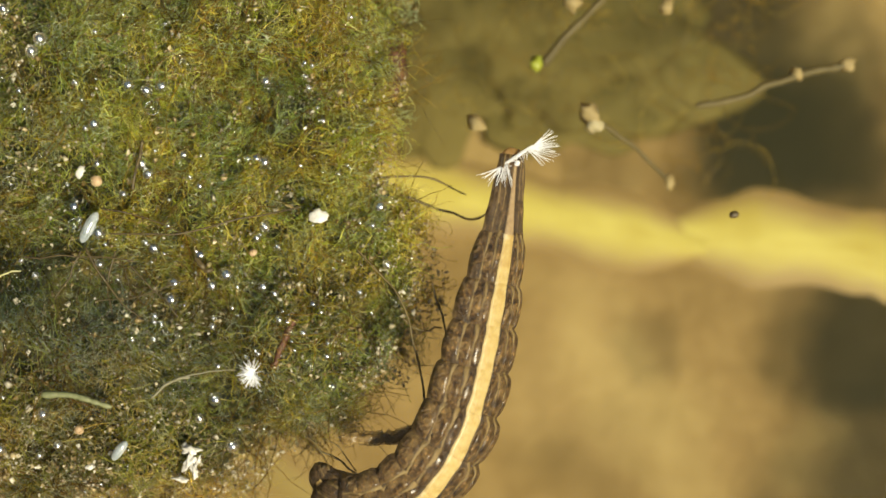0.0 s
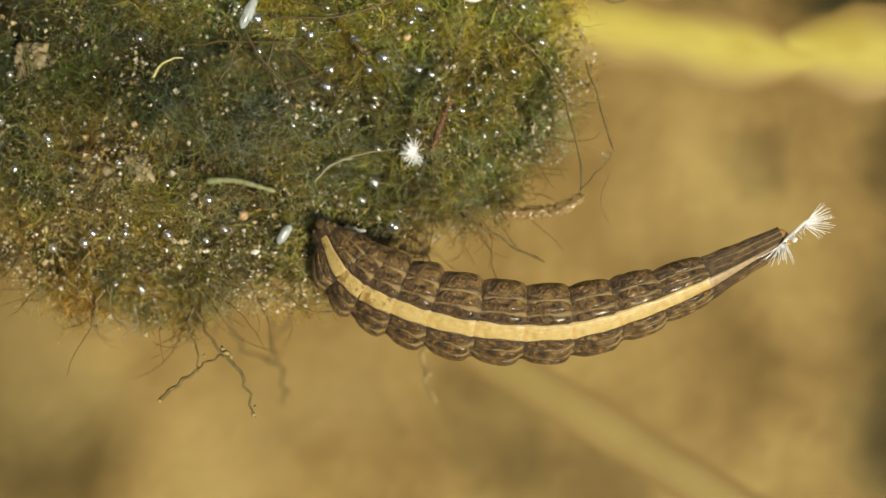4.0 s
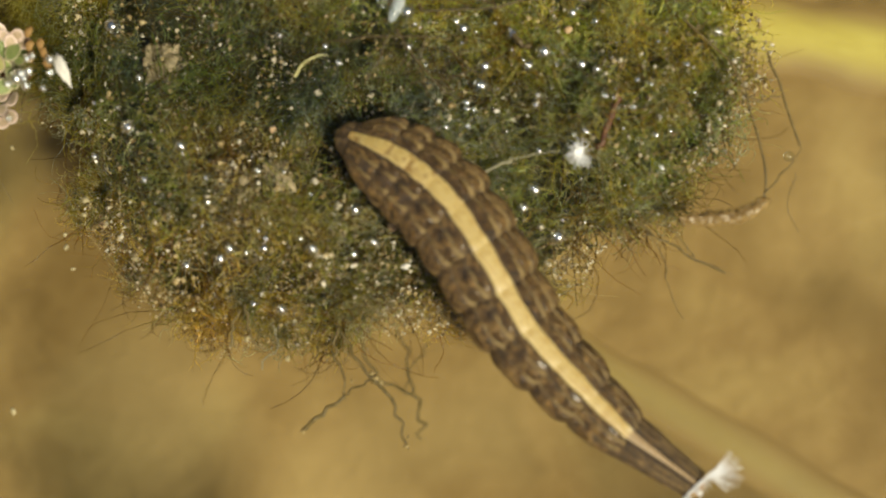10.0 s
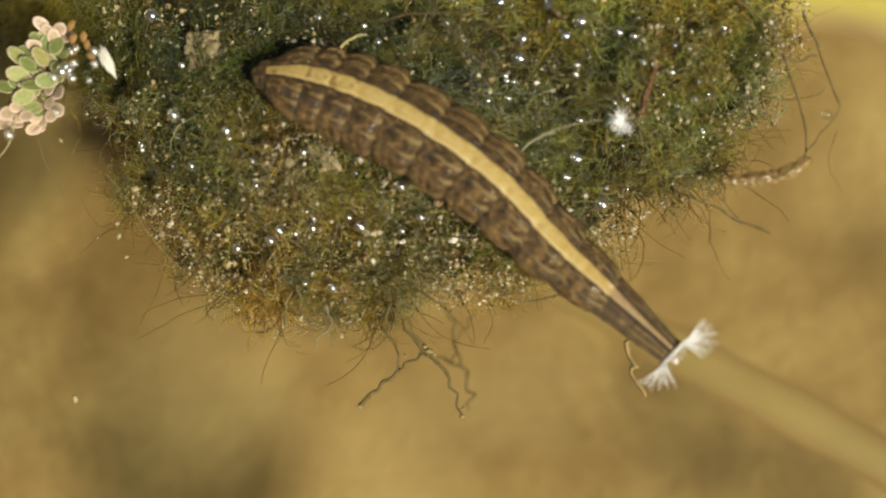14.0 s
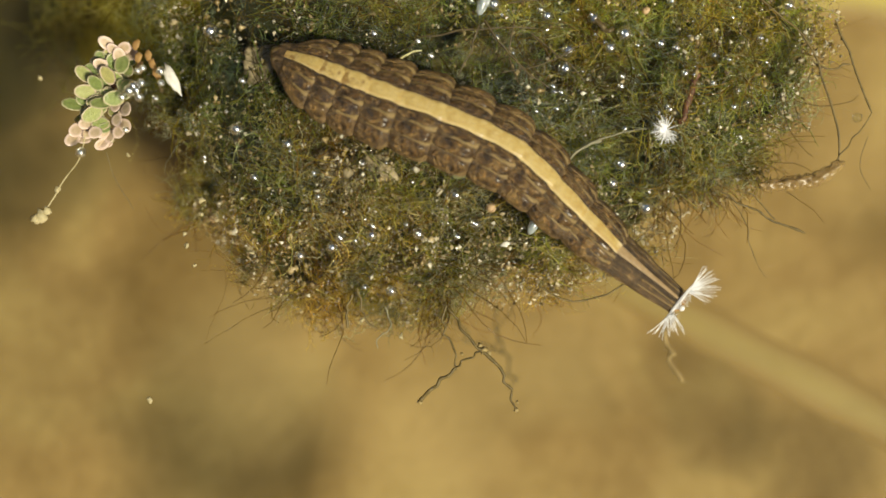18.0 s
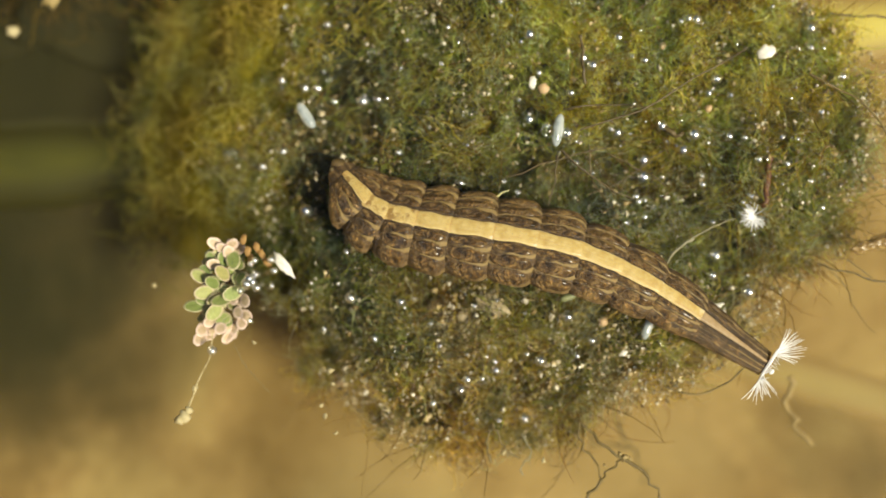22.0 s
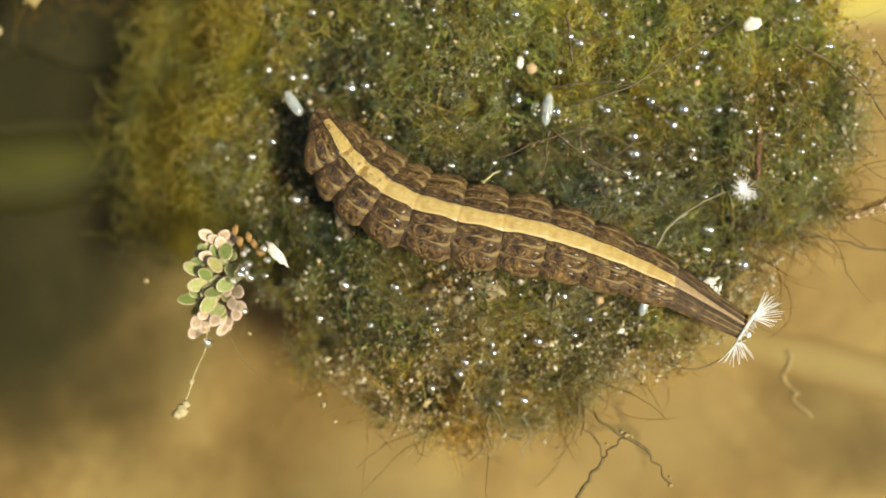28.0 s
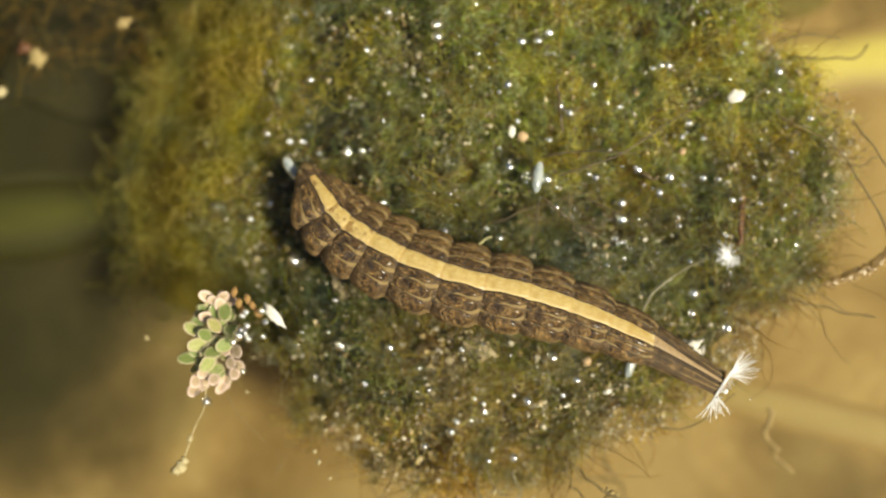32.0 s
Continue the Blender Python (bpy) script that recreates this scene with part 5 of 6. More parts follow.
def clump(name, label, parts, n, box, z, seed):
    """A drowned tangle: lumps and threads."""
    ob = new(name)
    tagged(ob, label, "weed clump")
    for i, (x, y, r, sx, sy, mat) in enumerate(parts):
        lump = part("lump", pebble(r * 1.3, (sx, sy, 0.09), 0.4, seed + i, 4), mat, ob)
        lump.location = Vector((x, y, -20.0)) * MM
    p = np.column_stack([rng.uniform(box[0], box[2], n), rng.uniform(box[1], box[3], n), rng.uniform(z - 7, z - 1, n)])
    paths = wander(p, rng.uniform(0, 6.28, n), rng.uniform(1.5, 5, n), 7, 0.3, 0.0)
    tagged(part("threads", tubes(paths, np.full((n, 8), 0.035) * np.linspace(1, 0.5, 8)), BROWN_THREADS, ob, "brown threads"), kind="stuff")


clump("sunken_weed", "brown drowned weed tangle with pale fluffy bits", (
    (24, 26, 5, 1.3, 1, MUD), (31, 25, 4.5, 1.3, 0.9, MUD), (28.5, 20.5, 2.8, 1.5, 0.8, MUD), (20.5, 21, 2.8, 1, 1.2, MUD)), 260, (18, 17, 40, 29), -10.5, 70)
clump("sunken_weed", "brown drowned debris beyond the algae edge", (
    (-24, 24.5, 3.4, 1.4, 0.8, SHADED_MUD), (-17.5, 25, 3.4, 1.4, 0.7, SHADED_MUD), (-11.5, 25.5, 2.8, 1.2, 0.8, SHADED_MUD)), 220, (-28, 21.5, -10, 27), -8.5, 80)
for x, y, z, r, mat, label in (
        (22.9, 16.6, -6, 0.7, DRAB, "pale fluffy crumb in drowned weed"), (29.0, 17.9, -6, 0.8, DRAB, "pale fluffy crumb in drowned weed"), (29.4, 17.3, -6, 0.6, FLUFF, "white crumb in drowned weed"),
        (27.4, 24.1, -7, 0.75, DRAB, "pale fluffy crumb in drowned weed"), (25.8, 20.4, -7, 0.55, LEMON, "yellow-green leaflet in drowned weed"), (32.7, 24.5, -7, 0.6, DRAB, "pale fluffy crumb in drowned weed"),
        (34.1, 14.8, -7, 0.5, DRAB, "pale fluffy crumb in drowned weed"), (43.2, 22.6, -7, 0.6, DRAB, "pale fluffy crumb in drowned weed"), (40.4, 21.7, -7, 0.5, DRAB, "pale fluffy crumb in drowned weed"),
        (-22.6, 21.7, -7, 0.75, DRAB, "tan grain in drowned debris"), (-25.1, 20.2, -7, 0.5, FLUFF, "pale crumb in drowned debris"), (-23.2, 22.4, -7, 0.55, RUST, "rusty crumb in drowned debris"), (-17.2, 22.6, -7, 0.55, DRAB, "tan grain in drowned debris"),
        (-19.0, 4.2, -4, 0.18, FLUFF, "pale crumb drifting in the water")):
    set_down("weed_crumb", pebble(r * 0.8, (1, 0.8, 0.7), 0.4, int(abs(x * 3)), 2), mat, x, y, z, 30 * x, label, "crumb", "crumbs in drowned weed")
for pts, r0, r1 in (([(26.2, 20.4, -7), (27.6, 22.6, -7), (29.2, 24.6, -7)], 0.25, 0.2), ([(35.0, 19.2, -7), (37.4, 20.0, -7), (40.4, 21.6, -7), (43.4, 22.7, -7)], 0.22, 0.22), ([(29.3, 17.6, -6.5), (31.5, 16.6, -6.8), (34.1, 14.8, -7)], 0.14, 0.1)):
    tagged(part("drowned_stalk", strand(pts, r0, r1, 0.03), DROWNED), "blurred olive weed stem in deep water", "stalk")

# ---- soldier fly larva ----
larva = new("larva")
tagged(larva, "brown ringed fly larva with cream back stripe, floating and wriggling", "larva")
LENGTH = 25.2
RINGS = ((0.0, 0.03), (0.03, 0.105), (0.105, 0.155), (0.155, 0.215), (0.215, 0.285), (0.285, 0.37), (0.37, 0.46), (0.46, 0.55), (0.55, 0.64), (0.64, 0.73), (0.73, 0.83), (0.83, 1.0))
HALF = ((0, 0.6), (0.03, 1.05), (0.06, 1.6), (0.085, 1.92), (0.105, 2.06), (0.155, 2.28), (0.25, 2.36), (0.4, 2.32), (0.55, 2.12), (0.7, 1.76), (0.83, 1.3), (0.92, 0.93), (1.0, 0.7))
BAND = (0.0, 0.2, 0.21, 0.215, 0.205, 0.205, 0.21, 0.22, 0.235, 0.245, 0.25, 0.0)


def half_width(s):
    return float(np.interp(s, [a for a, _ in HALF], [b for _, b in HALF]))


def back(q, h):
    """Height of the back at q, from -1 at one flank to 1 at the other."""
    q = np.abs(q)
    ridge = 1 - 0.07 * np.exp(-((q - 0.64) / 0.05) ** 2)
    return h * (np.clip(1 - q ** 2.0, 0, 1) ** 0.62) * ridge


def lobe(u):
    """A ring widens towards its rear edge, which overlaps the next ring."""
    return np.interp(u, [-0.16, -0.02, 0.06, 0.25, 0.5, 0.75, 0.9, 0.97, 1.02, 1.06, 1.2], [0.0, 0.05, 0.28, 0.66, 0.92, 1.0, 0.9, 0.72, 0.5, 0.2, 0.0])


def ring_shape(i):
    """Places along one ring, with a narrow neck at both ends that slides into its neighbours."""
    a, b = RINGS[i]
    length = (b - a) * LENGTH
    last = i == len(RINGS) - 1
    u = np.r_[-0.16, -0.06, np.linspace(0.0, 0.9, 14), 0.94, 0.97, 1.0, 1.03, 1.06, 1.12]
    if last:
        u = np.r_[-0.1, -0.03, np.linspace(0.0, 1.0, 17)]
    w = np.array([half_width(a + (b - a) * k) for k in u])
    lob = lobe(u) if not last else lobe(np.clip(u, -0.1, 0.75))
    return (u - 0.5) * length, u, w, lob, -np.cos(np.linspace(0, np.pi, 41))


def ring_mesh(i):
    x, u, w, lob, q = ring_shape(i)
    nu, nq = len(u), len(q)
    last = i == len(RINGS) - 1
    ease = 0.5 if last else min(1.0, 0.35 + 0.13 * i)
    wide = w * (1 - 0.13 * ease + 0.18 * ease * lob)
    high = w * 0.52 * (0.93 + 0.09 * lob)
    up = np.array([back(q, h) for h in high])
    # two rows of pads on each flank
    aq = np.abs(q)
    pads = np.zeros((nu, nq))
    for lo, hi, much in ((0.27, 0.64, 0.06), (0.64, 1.0, 0.07)):
        across = np.where((aq > lo) & (aq < hi), np.sin(np.pi * np.clip((aq - lo) / (hi - lo), 0, 1)) ** 0.6, 0)
        along = lobe(u)
        pads += much * ease * along[:, None] * across[None] * w[:, None]
    lumps = 0.05 * swell(x[:, None] + 9 * i, w[:, None] * q, 5.0, 90 + i) * np.clip(aq * 3 - 0.8, 0, 1)[None]
    ragged = 1 + 0.03 * swell(x[:, None] + 7 * i, q[None] * 2, 2.6, 70 + i)
    top = np.stack([np.broadcast_to(x[:, None], (nu, nq)), wide[:, None] * q * ragged, up + pads + lumps], -1)
    qb = q[::-1][1:-1]
    under = np.stack([np.broadcast_to(x[:, None], (nu, nq - 2)), wide[:, None] * qb * 0.985, -0.62 * high[:, None] * (1 - qb ** 2) ** 0.6], -1)
    shell = np.concatenate([top, under], 1)
    n = shell.shape[1]
    uv = np.stack(np.broadcast_arrays(np.clip(u, 0, 1)[:, None], (np.r_[q, qb][None] + 1) / 2), -1)
    cap = shell[[0, -1]] * np.array([1, 0.02, 0.02])
    verts = np.concatenate([cap[:1], shell, cap[1:]]).reshape(-1, 3)
    uv = np.concatenate([uv[:1], uv, uv[-1:]]).reshape(-1, 2)
    return solid(verts, sheet(nu + 2, n, True), True, uv)


def band_mesh(i, share):
    """The plate along the back of one ring, with sides that go down into the skin."""
    x, u, w, lob, _ = ring_shape(i)
    pick = (u > -0.1) & (u < 1.1)
    x, u, w, lob = x[pick], u[pick], w[pick], lob[pick]
    q = np.linspace(-1, 1, 11)
    rows = []
    for k in range(len(u)):
        s = share(u[k]) if callable(share) else share * (1 + 0.06 * math.sin(9 * u[k] + i))
        z = back(q * s, w[k] * 0.52 * (0.965 + 0.05 * lob[k])) + 0.05
        row = np.stack([np.full(11, x[k]), w[k] * q * s, z], -1)
        row[0, 2] -= 0.14
        row[-1, 2] -= 0.14
        rows.append(row)
    uv = np.stack(np.broadcast_arrays(np.clip(u, 0, 1)[:, None], (q[None] + 1) / 2), -1).reshape(-1, 2)
    rows = np.array(rows)
    under = rows * 1.0
    under[:, 1:-1, 2] -= 0.16
    verts = np.concatenate([rows.reshape(-1, 3), under.reshape(-1, 3)])
    f = sheet(len(u), 11)
    return solid(verts, np.vstack([f, f[:, ::-1] + len(u) * 11]), True, np.vstack([uv, uv]))


def pad_mesh(i, side, mid, across, dome, reach=0.54):
    """An oval domed pad on one flank of a ring; its margin dips into the skin."""
    a, b = RINGS[i]
    length = (b - a) * LENGTH
    ease = min(1.0, 0.35 + 0.13 * i)
    turns, rings = 28, 8
    ang = np.linspace(0, 2 * np.pi, turns, endpoint=False)
    rad = np.linspace(0.03, 1.0, rings)
    r = rad[:, None] * (1 + 0.05 * np.sin(3 * ang + i) + 0.03 * np.sin(7 * ang + 2 * i))
    du = np.sign(np.cos(ang)) * np.abs(np.cos(ang)) ** 0.8
    dq = np.sign(np.sin(ang)) * np.abs(np.sin(ang)) ** 0.8
    u = 0.53 + reach * r * du
    q = np.clip(mid + across * r * dq, 0.0, 1.0)
    w = np.interp(a + (b - a) * u, [e for e, _ in HALF], [e for _, e in HALF])
    lob = lobe(u)
    wide = w * (1 - 0.13 * ease + 0.18 * ease * lob) * 1.015
    z = back(q, w * 0.52 * (0.93 + 0.09 * lob)) + w * dome * (1 - rad[:, None] ** 3) - 0.02 - 0.05 * (rad[:, None] > 0.98)
    z = z + 0.03 * swell(u * length + 5 * i, q * w * side, 6.0, 30 + i) + 0.05 * w * lobe(u)
    pts = np.stack([(u - 0.5) * length, side * wide * q, z], -1)
    uv = np.stack(np.broadcast_arrays(rad[:, None], u), -1)
    skirt = pts[-1:] - np.array([0, 0.06 * side, 0.22])
    pts, uv = np.concatenate([pts, skirt]), np.concatenate([uv, uv[-1:]])
    f = sheet(rings + 1, turns, True)
    return solid(pts.reshape(-1, 3), f if side > 0 else f[:, ::-1], True, uv.reshape(-1, 2))


def joint_mesh(i):
    """The soft fold in front of a ring, which keeps the back closed when the body bends."""
    a, b = RINGS[i]
    w = half_width(a)
    lat, lon = np.linspace(0.02, np.pi - 0.02, 12), np.linspace(0, 2 * np.pi, 24, endpoint=False)
    x = -(b - a) * LENGTH / 2 + 0.84 * w * np.sin(lat)[:, None] * np.cos(lon)
    y = 0.84 * w * np.sin(lat)[:, None] * np.sin(lon)
    z = 0.47 * w * np.cos(lat)[:, None] + 0 * lon
    z = np.where(z < 0, z * 0.6, z)
    uv = np.stack([0.5 + 0 * x, 0.5 + 0.5 * y / w], -1)
    return solid(np.stack([x, y, z], -1).reshape(-1, 3), sheet(12, 24, True), True, uv.reshape(-1, 2))


body = []
head = part("head", capsule(1.3, 0.42), HEAD_HORN, larva, "small tan horny head")
for side in (-1, 1):
    ob = part("eye", pebble(0.13, (1, 1, 1), 0.05, 3), TWIG, head)
    ob.location = Vector((-0.2, 0.45 * side, 0.2)) * MM
body.append(head)
for i in range(1, len(RINGS)):
    ring = part("body_ring", ring_mesh(i), SKIN, larva)
    if BAND[i]:
        part("back_stripe", band_mesh(i, BAND[i]), STRIPE if i > 3 else FRONT_STRIPE, ring, "cream yellow back stripe")
    body.append(ring)
    part("joint_fold", joint_mesh(i), SKIN, ring)
    if i < len(RINGS) - 1:
        for side in (-1, 1):
            # front pads of one side carry the painted sky reflection
            sheen = i < 4 and side < 0
            part("flank_pad", pad_mesh(i, side, 0.59, 0.135, 0.05), SHEEN_PAD if sheen else PAD, ring, "flank pad with bluish sky sheen painted on" if sheen else "")
            part("margin_pad", pad_mesh(i, side, 0.865, 0.125, 0.045, 0.52), PAD, ring)
            part("back_pad", pad_mesh(i, side, 0.325, 0.10, 0.025, 0.52), SHEEN_PAD if sheen else PAD, ring, "back pad with bluish sky sheen painted on" if sheen else "")
# lump added on the head in place of a sky reflection
ob = part("air_film", pebble(0.36, (1.1, 0.75, 0.5), 0.3, 20, 3), SKY_SHEEN, head, "dark bluish lump standing in for sky sheen")
ob.location = Vector((0.25, -0.35, 0.05)) * MM
tail = body[-1]
part("back_stripe", band_mesh(len(RINGS) - 1, lambda u: 0.24 - 0.17 * u), TAIL_STRIPE, tail, "dull tan back stripe")
end = 0.085 * LENGTH
tip = part("tail_tip", pebble(0.66, (0.9, 1.0, 0.5), 0.06, 5, 3), AMBER, tail, "amber tail tip")
tip.location = Vector((end - 0.2, 0, 0.02)) * MM
fan = part("tail_fan", pebble(0.2, (0.45, 5.4, 0.5), 0.2, 8, 3), BRISTLE, larva, "white breathing cleft with fans of bristles")
for side, n in ((1, 26), (-1, 20)):
    for k in range(n):
        f = k / (n - 1)
        turn = side * (14 + 84 * f) + rng.uniform(-6, 6)
        hair(fan, 0.0, side * (0.62 + 0.4 * f), 0.0, turn, rng.uniform(0.85, 1.3) * (1.2 if side > 0 else 1.0), k, rng.uniform(2, 14))
for k in range(14):
    hair(fan, 0.05, -0.9 + 0.13 * k, 0.05, rng.uniform(-60, 60), rng.uniform(0.3, 0.5), k, 35)
bead = part("air_bead", pebble(0.13, (1, 1.2, 0.8), 0.1, 4), BRISTLE, fan, "bright air bead in the cleft")
bead.location = Vector((0.3, -0.15, 0.05)) * MM

# ---- how the larva bends ----
POSES = [[] for _ in RINGS]
FAN_ROWS = []
# times; slide along the cleft in millimetres; heading of the cleft in degrees
FAN = ((0, 0.5, 1, 2, 2.5, 3, 4, 4.5, 6.5, 13, 18, 24, 32), (0.2, 0.5, 0.2, 0.4, 0.4, 0.6, 0.4, 0.4, 0, 0, 0, 0, 0), (40, 52, 57, 58, 47, 58, 47, 45, 46, 46, 52, 44, 44))
KNOTS = np.array([0, 0.125, 0.25, 0.4, 0.55, 0.7, 0.85, 1.0])


def spine(t, lean, *xy):
    """The body's midline at t seconds, head to tail, in millimetres, and its lean about its length in degrees."""
    p = np.array(xy).reshape(-1, 2)
    slope = np.gradient(p, KNOTS, axis=0)

    def at(s):
        k = int(np.clip(np.searchsorted(KNOTS, s) - 1, 0, len(KNOTS) - 2))
        h = KNOTS[k + 1] - KNOTS[k]
        v = (s - KNOTS[k]) / h
        xyz = (2 * v ** 3 - 3 * v ** 2 + 1) * p[k] + (v ** 3 - 2 * v ** 2 + v) * h * slope[k] + (3 * v ** 2 - 2 * v ** 3) * p[k + 1] + (v ** 3 - v ** 2) * h * slope[k + 1]
        return Vector((*xyz, -0.35 + 0.75 * min(s / 0.35, 1) + 0.25 * s))

    for rows, (a, b) in zip(POSES, RINGS):
        mid = (a + b) / 2
        ex = (at(b) - at(a)).normalized()
        ey = Vector((0, 0, 1)).cross(ex).normalized()
        ez = ex.cross(ey)
        m = Matrix((ex, ey, ez)).transposed().to_4x4() @ Matrix.Rotation(-radians(lean), 4, "X")
        m.translation = at(mid) * MM
        rows.append((t, m))
    # the fan lies flat on the water and keeps its own heading
    slide, heading = (float(np.interp(t, FAN[0], way)) for way in FAN[1:])
    FAN_ROWS.append((t, Matrix.Translation(at(1.0) * MM) @ pose(0, 0, 0.45 * MM, 0, 0, heading - 90) @ pose(0.1 * MM, slide * MM, 0)))


def between(a, b, f):
    """A spine part of the way from one to another: the head moves straight, the bends turn."""
    pa, pb = (np.array(r[2:]).reshape(-1, 2) for r in (a, b))
    da, db = np.diff(pa, axis=0), np.diff(pb, axis=0)
    aa, ab = np.arctan2(da[:, 1], da[:, 0]), np.arctan2(db[:, 1], db[:, 0])
    turn = aa + f * ((ab - aa + np.pi) % (2 * np.pi) - np.pi)
    far = (1 - f) * np.hypot(*da.T) + f * np.hypot(*db.T)
    steps = np.stack([np.cos(turn), np.sin(turn)], 1) * far[:, None]
    p = np.vstack([[0, 0], np.cumsum(steps, 0)]) + (1 - f) * pa[0] + f * pb[0]
    return (a[0] + f * (b[0] - a[0]), a[1] + f * (b[1] - a[1]), *p.ravel())


def motions():
    keys = []
    rest = keys.append
    rest((0, -29, 17.09, -2.36, 19.13, -4.11, 21.74, -2.87, 23.48, 0.17, 24.15, 3.65, 24.49, 7.19, 24.73, 10.73, 24.71, 14.28))
    rest((0.5, 5, 13.82, -4.27, 17.06, -3.58, 20.20, -2.55, 23.70, -0.69, 26.60, 2.02, 28.61, 5.43, 29.68, 9.24, 29.74, 13.22))
    rest((1, -18, 12.93, -3.34, 15.62, -4.40, 18.64, -3.92, 21.61, -1.84, 23.37, 1.35, 24.25, 4.91, 24.76, 8.55, 25.28, 12.18))
    rest((1.5, -33, 12.18, -3.93, 14.88, -4.57, 17.68, -4.13, 20.74, -2.77, 22.65, 0.01, 23.91, 3.16, 25.21, 6.30, 26.59, 9.40))
    rest((2, -39, 12.01, -3.90, 14.66, -4.66, 17.46, -4.31, 20.69, -3.38, 23.05, -0.98, 25.18, 1.65, 27.62, 4.00, 30.23, 6.17))
    rest((2.5, -39, 12.25, -4.04, 15.22, -4.10, 18.13, -4.72, 21.57, -5.64, 25.08, -5.17, 28.39, -3.83, 31.77, -2.70, 35.27, -1.98))
    rest((3, 7, 9.46, -2.51, 12.29, -4.52, 15.55, -5.59, 19.58, -6.57, 23.73, -6.47, 27.40, -4.59, 30.94, -2.42, 34.17, 0.19))
    rest((3.5, 5, 9.25, -2.12, 11.78, -4.43, 15.11, -5.35, 19.24, -5.68, 23.33, -5.07, 26.85, -2.91, 30.09, -0.30, 33.02, 2.63))
    rest((4, -22, 8.78, -2.11, 10.88, -4.61, 13.96, -5.74, 17.87, -6.22, 21.80, -5.91, 25.50, -4.58, 29.02, -2.78, 32.32, -0.62))
    rest((4.5, -44, 7.80, -2.06, 10.20, -3.90, 13.05, -4.93, 16.60, -5.73, 20.22, -6.03, 23.86, -5.96, 27.50, -5.85, 31.14, -5.94))
    rest((6.5, 0, 6.28, -0.45, 9.00, -1.63, 10.95, -3.97, 13.10, -6.93, 15.85, -9.31, 19.09, -11.01, 22.32, -12.72, 25.39, -14.73))
    rest((7, 18, 6.12, -0.46, 8.59, -1.63, 10.17, -3.98, 11.89, -7.01, 13.71, -10.02, 15.98, -12.69, 18.39, -15.25, 21.00, -17.58))
    rest((7.5, 18, 4.95, 0.74, 7.83, -0.22, 10.03, -2.34, 12.30, -5.32, 14.74, -8.19, 17.45, -10.83, 20.62, -12.91, 24.01, -14.55))
    rest((8, 18, 4.12, 1.88, 6.79, 0.72, 8.84, -1.47, 10.74, -4.59, 12.78, -7.71, 15.53, -10.21, 18.49, -12.44, 21.85, -14.02))
    rest((8.5, 18, 3.76, 2.34, 6.47, 1.31, 8.55, -0.60, 10.60, -3.47, 12.65, -6.37, 15.03, -9.00, 17.61, -11.46, 20.32, -13.73))
    rest((9, 19, 2.53, 1.93, 5.32, 0.68, 7.73, -1.12, 9.98, -4.03, 12.34, -6.96, 14.99, -9.61, 18.02, -11.86, 21.47, -13.36))
    rest((10, 13, 1.97, 2.00, 4.62, 0.87, 6.89, -0.77, 9.01, -3.42, 11.06, -6.30, 13.63, -8.71, 16.36, -10.90, 19.39, -12.67))
    rest((11, 22, 0.13, 3.58, 2.65, 1.87, 5.28, 0.18, 8.18, -1.88, 10.62, -4.59, 13.36, -7.19, 16.43, -9.34, 19.63, -11.22))
    rest((12, 23, -2.47, 2.92, 0.57, 2.58, 3.23, 1.42, 6.26, -0.61, 8.93, -3.11, 11.51, -5.86, 14.56, -8.18, 17.36, -10.60))
    rest((13, 23, -3.11, 3.14, -0.27, 2.59, 2.39, 1.60, 5.41, 0.03, 7.95, -2.20, 10.51, -4.68, 13.08, -7.05, 15.85, -9.28))
    rest((13.5, 23, -4.08, 3.52, -1.11, 2.94, 1.68, 2.01, 4.84, 0.28, 7.64, -1.78, 10.29, -4.32, 13.13, -6.70, 15.98, -9.02))
    rest((14.5, 23, -4.12, 3.79, -1.30, 3.17, 1.42, 2.16, 4.49, 0.54, 7.36, -1.40, 9.87, -3.82, 12.69, -6.09, 15.39, -8.41))
    rest((16.5, 23, -5.52, 5.24, -2.86, 4.02, -0.16, 2.80, 3.09, 1.55, 6.15, -0.03, 8.67, -2.30, 11.42, -4.62, 14.26, -6.74))
    rest((18, 23, -6.13, 5.37, -3.43, 4.06, -0.70, 3.01, 2.66, 1.84, 5.71, 0.42, 8.28, -1.86, 10.95, -4.26, 13.81, -6.39))
    rest((19, 22, -7.75, 6.66, -4.97, 5.13, -2.11, 3.85, 1.40, 2.40, 4.75, 0.85, 7.74, -1.27, 10.51, -3.85, 13.56, -6.12))
    rest((19.5, 22, -7.94, 6.90, -5.24, 5.18, -2.37, 3.86, 1.10, 2.38, 4.50, 0.82, 7.47, -1.27, 10.27, -3.85, 13.28, -6.16))
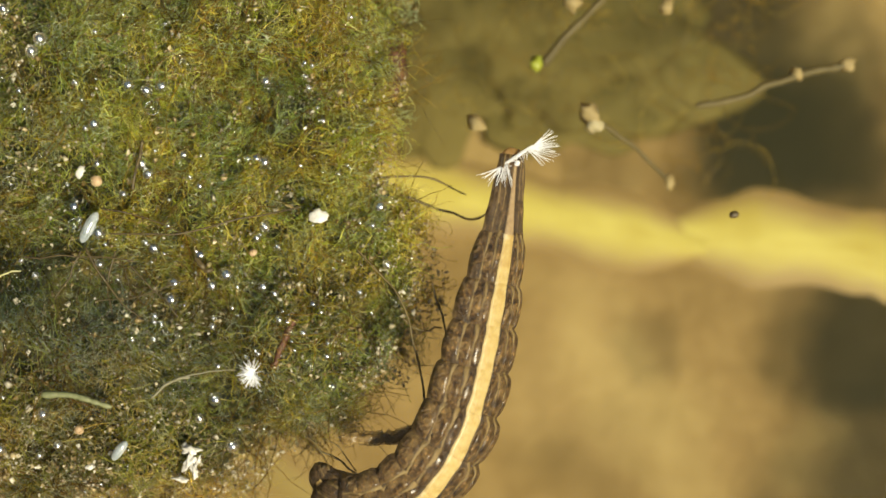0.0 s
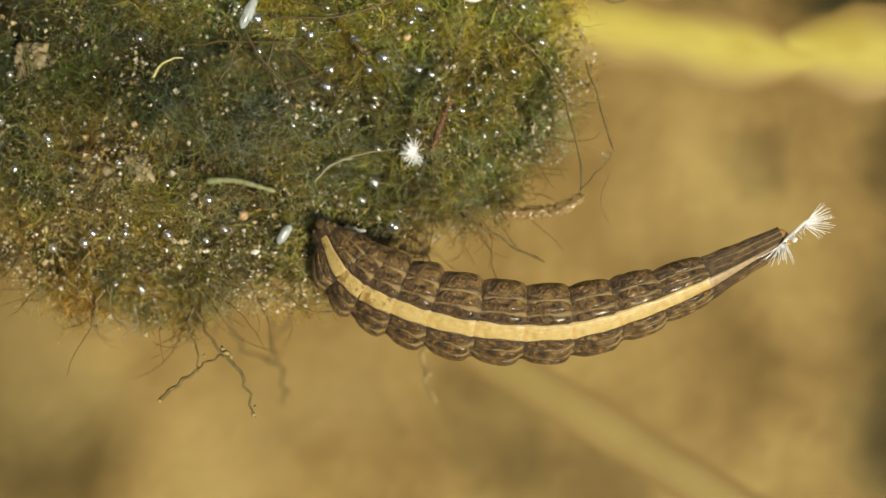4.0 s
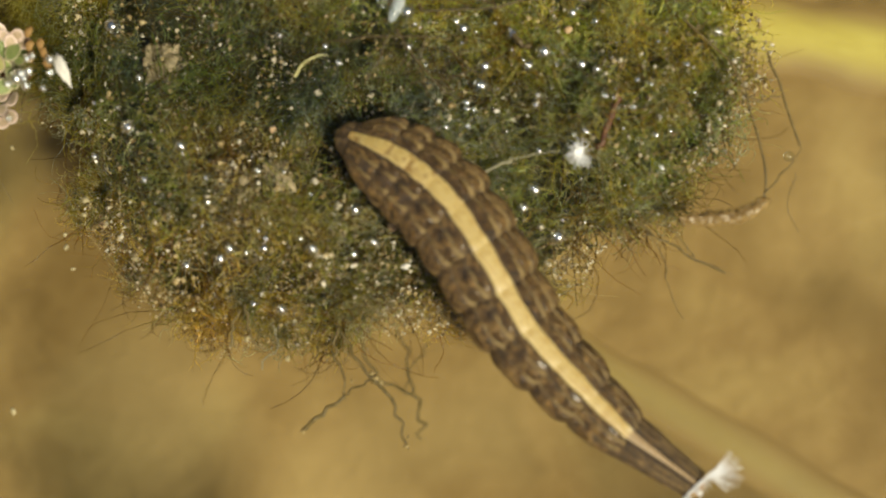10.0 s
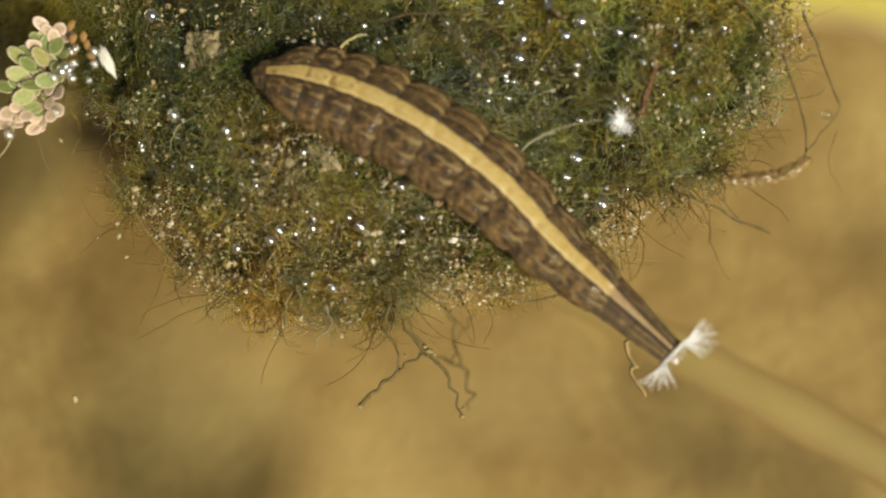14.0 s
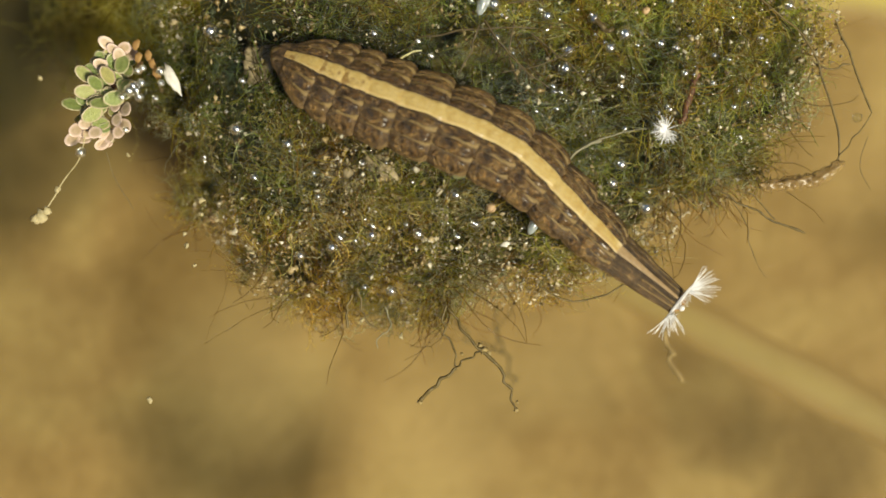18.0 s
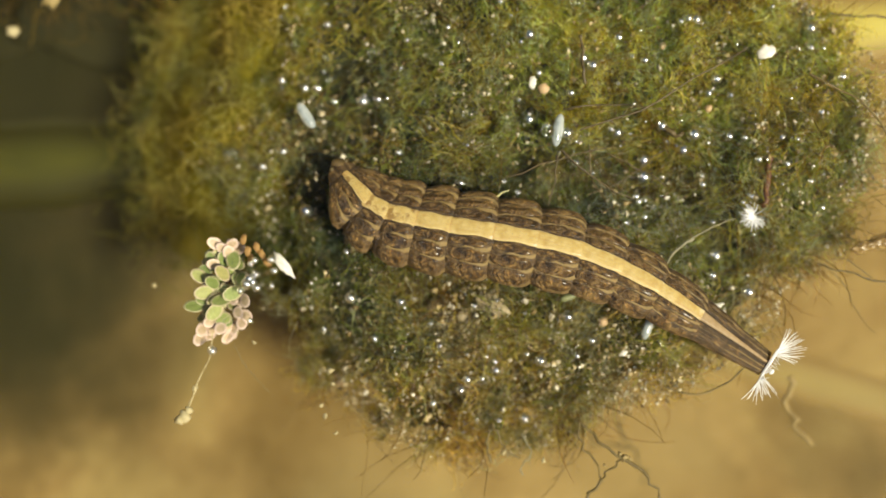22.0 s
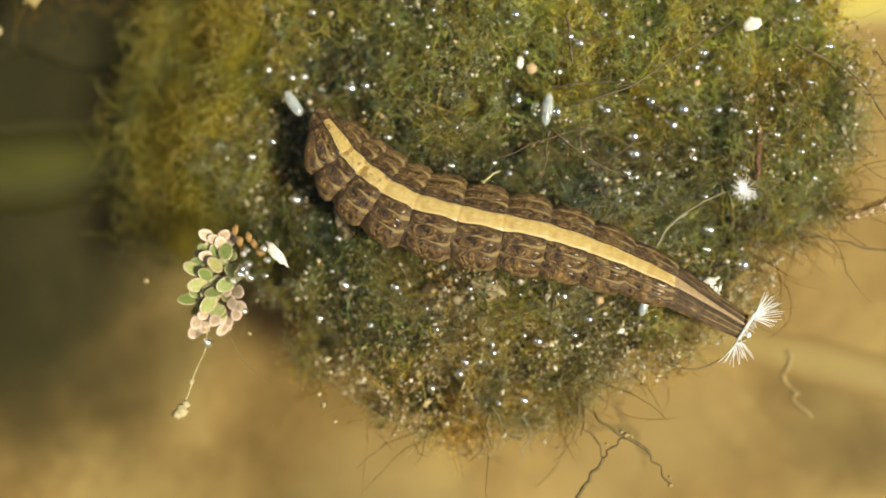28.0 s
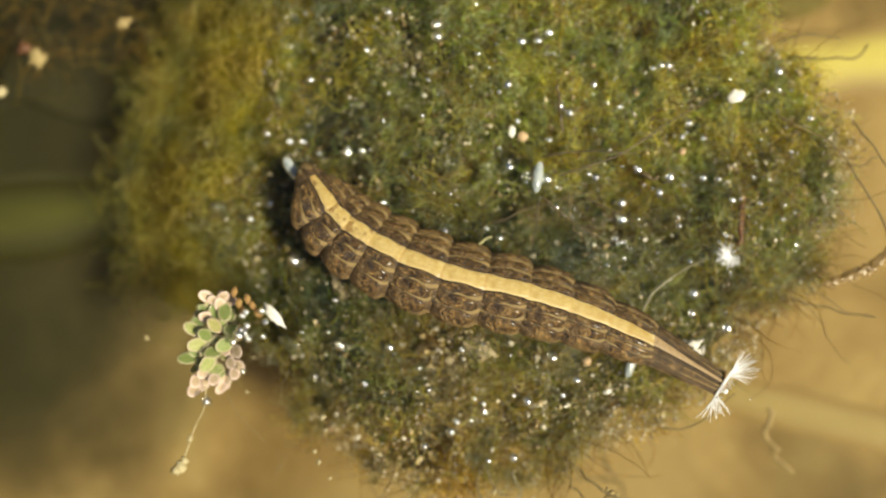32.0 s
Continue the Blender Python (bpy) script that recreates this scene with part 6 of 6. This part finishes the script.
    rest((20, 22, -7.72, 7.89, -5.66, 5.39, -2.80, 3.83, 0.75, 2.60, 4.25, 1.23, 7.23, -0.75, 9.98, -3.36, 13.00, -5.67))
    rest((21, 22, -7.81, 7.62, -5.63, 5.32, -2.76, 4.07, 0.58, 2.70, 3.85, 1.09, 6.74, -0.88, 9.52, -3.33, 12.38, -5.64))
    rest((22, 19, -7.52, 8.64, -6.02, 5.80, -3.15, 4.33, 0.36, 3.06, 3.77, 1.62, 6.81, -0.42, 9.56, -2.89, 12.21, -5.55))
    rest((23, 19, -7.52, 9.19, -6.64, 6.02, -3.82, 4.21, -0.18, 3.00, 3.24, 1.48, 6.41, -0.50, 9.36, -2.91, 12.17, -5.47))
    rest((24.5, 19, -6.22, 9.56, -6.99, 6.31, -4.28, 4.18, -0.57, 3.00, 3.01, 1.60, 6.29, -0.28, 9.33, -2.71, 12.55, -4.91))
    rest((26.5, 22, -6.03, 10.00, -6.22, 6.78, -3.93, 4.35, -0.43, 2.91, 3.00, 1.60, 6.12, -0.19, 9.10, -2.39, 12.09, -4.61))
    rest((28, 22, -7.43, 10.72, -6.52, 7.63, -4.42, 5.11, -1.04, 3.19, 2.39, 1.67, 5.51, -0.16, 8.55, -2.35, 11.26, -4.92))
    rest((32, 22, -7.93, 11.40, -6.98, 8.25, -4.74, 5.86, -1.48, 3.69, 2.00, 2.06, 5.22, 0.21, 8.33, -2.02, 11.06, -4.52))
    for a, b in zip(keys, keys[1:]):
        spine(*a)
        parts = max(1, round((b[0] - a[0]) / 0.5)) if b[0] - a[0] > 0.6 else 1
        for n in range(1, parts):
            f = n / parts
            spine(*between(a, b, f * f * (3 - 2 * f) if b[0] - a[0] > 1.6 else f))
    spine(*keys[-1])
    for ring, rows in zip(body, POSES):
        walk(ring, rows)
    walk(fan, FAN_ROWS)
    for seed, way in zip(drifters, SEED_WAYS):
        walk(seed, [(t, pose(x * MM, y * MM, -3.0 * MM, 0, 0, 20 + 15 * t)) for t, x, y in way])


motions()
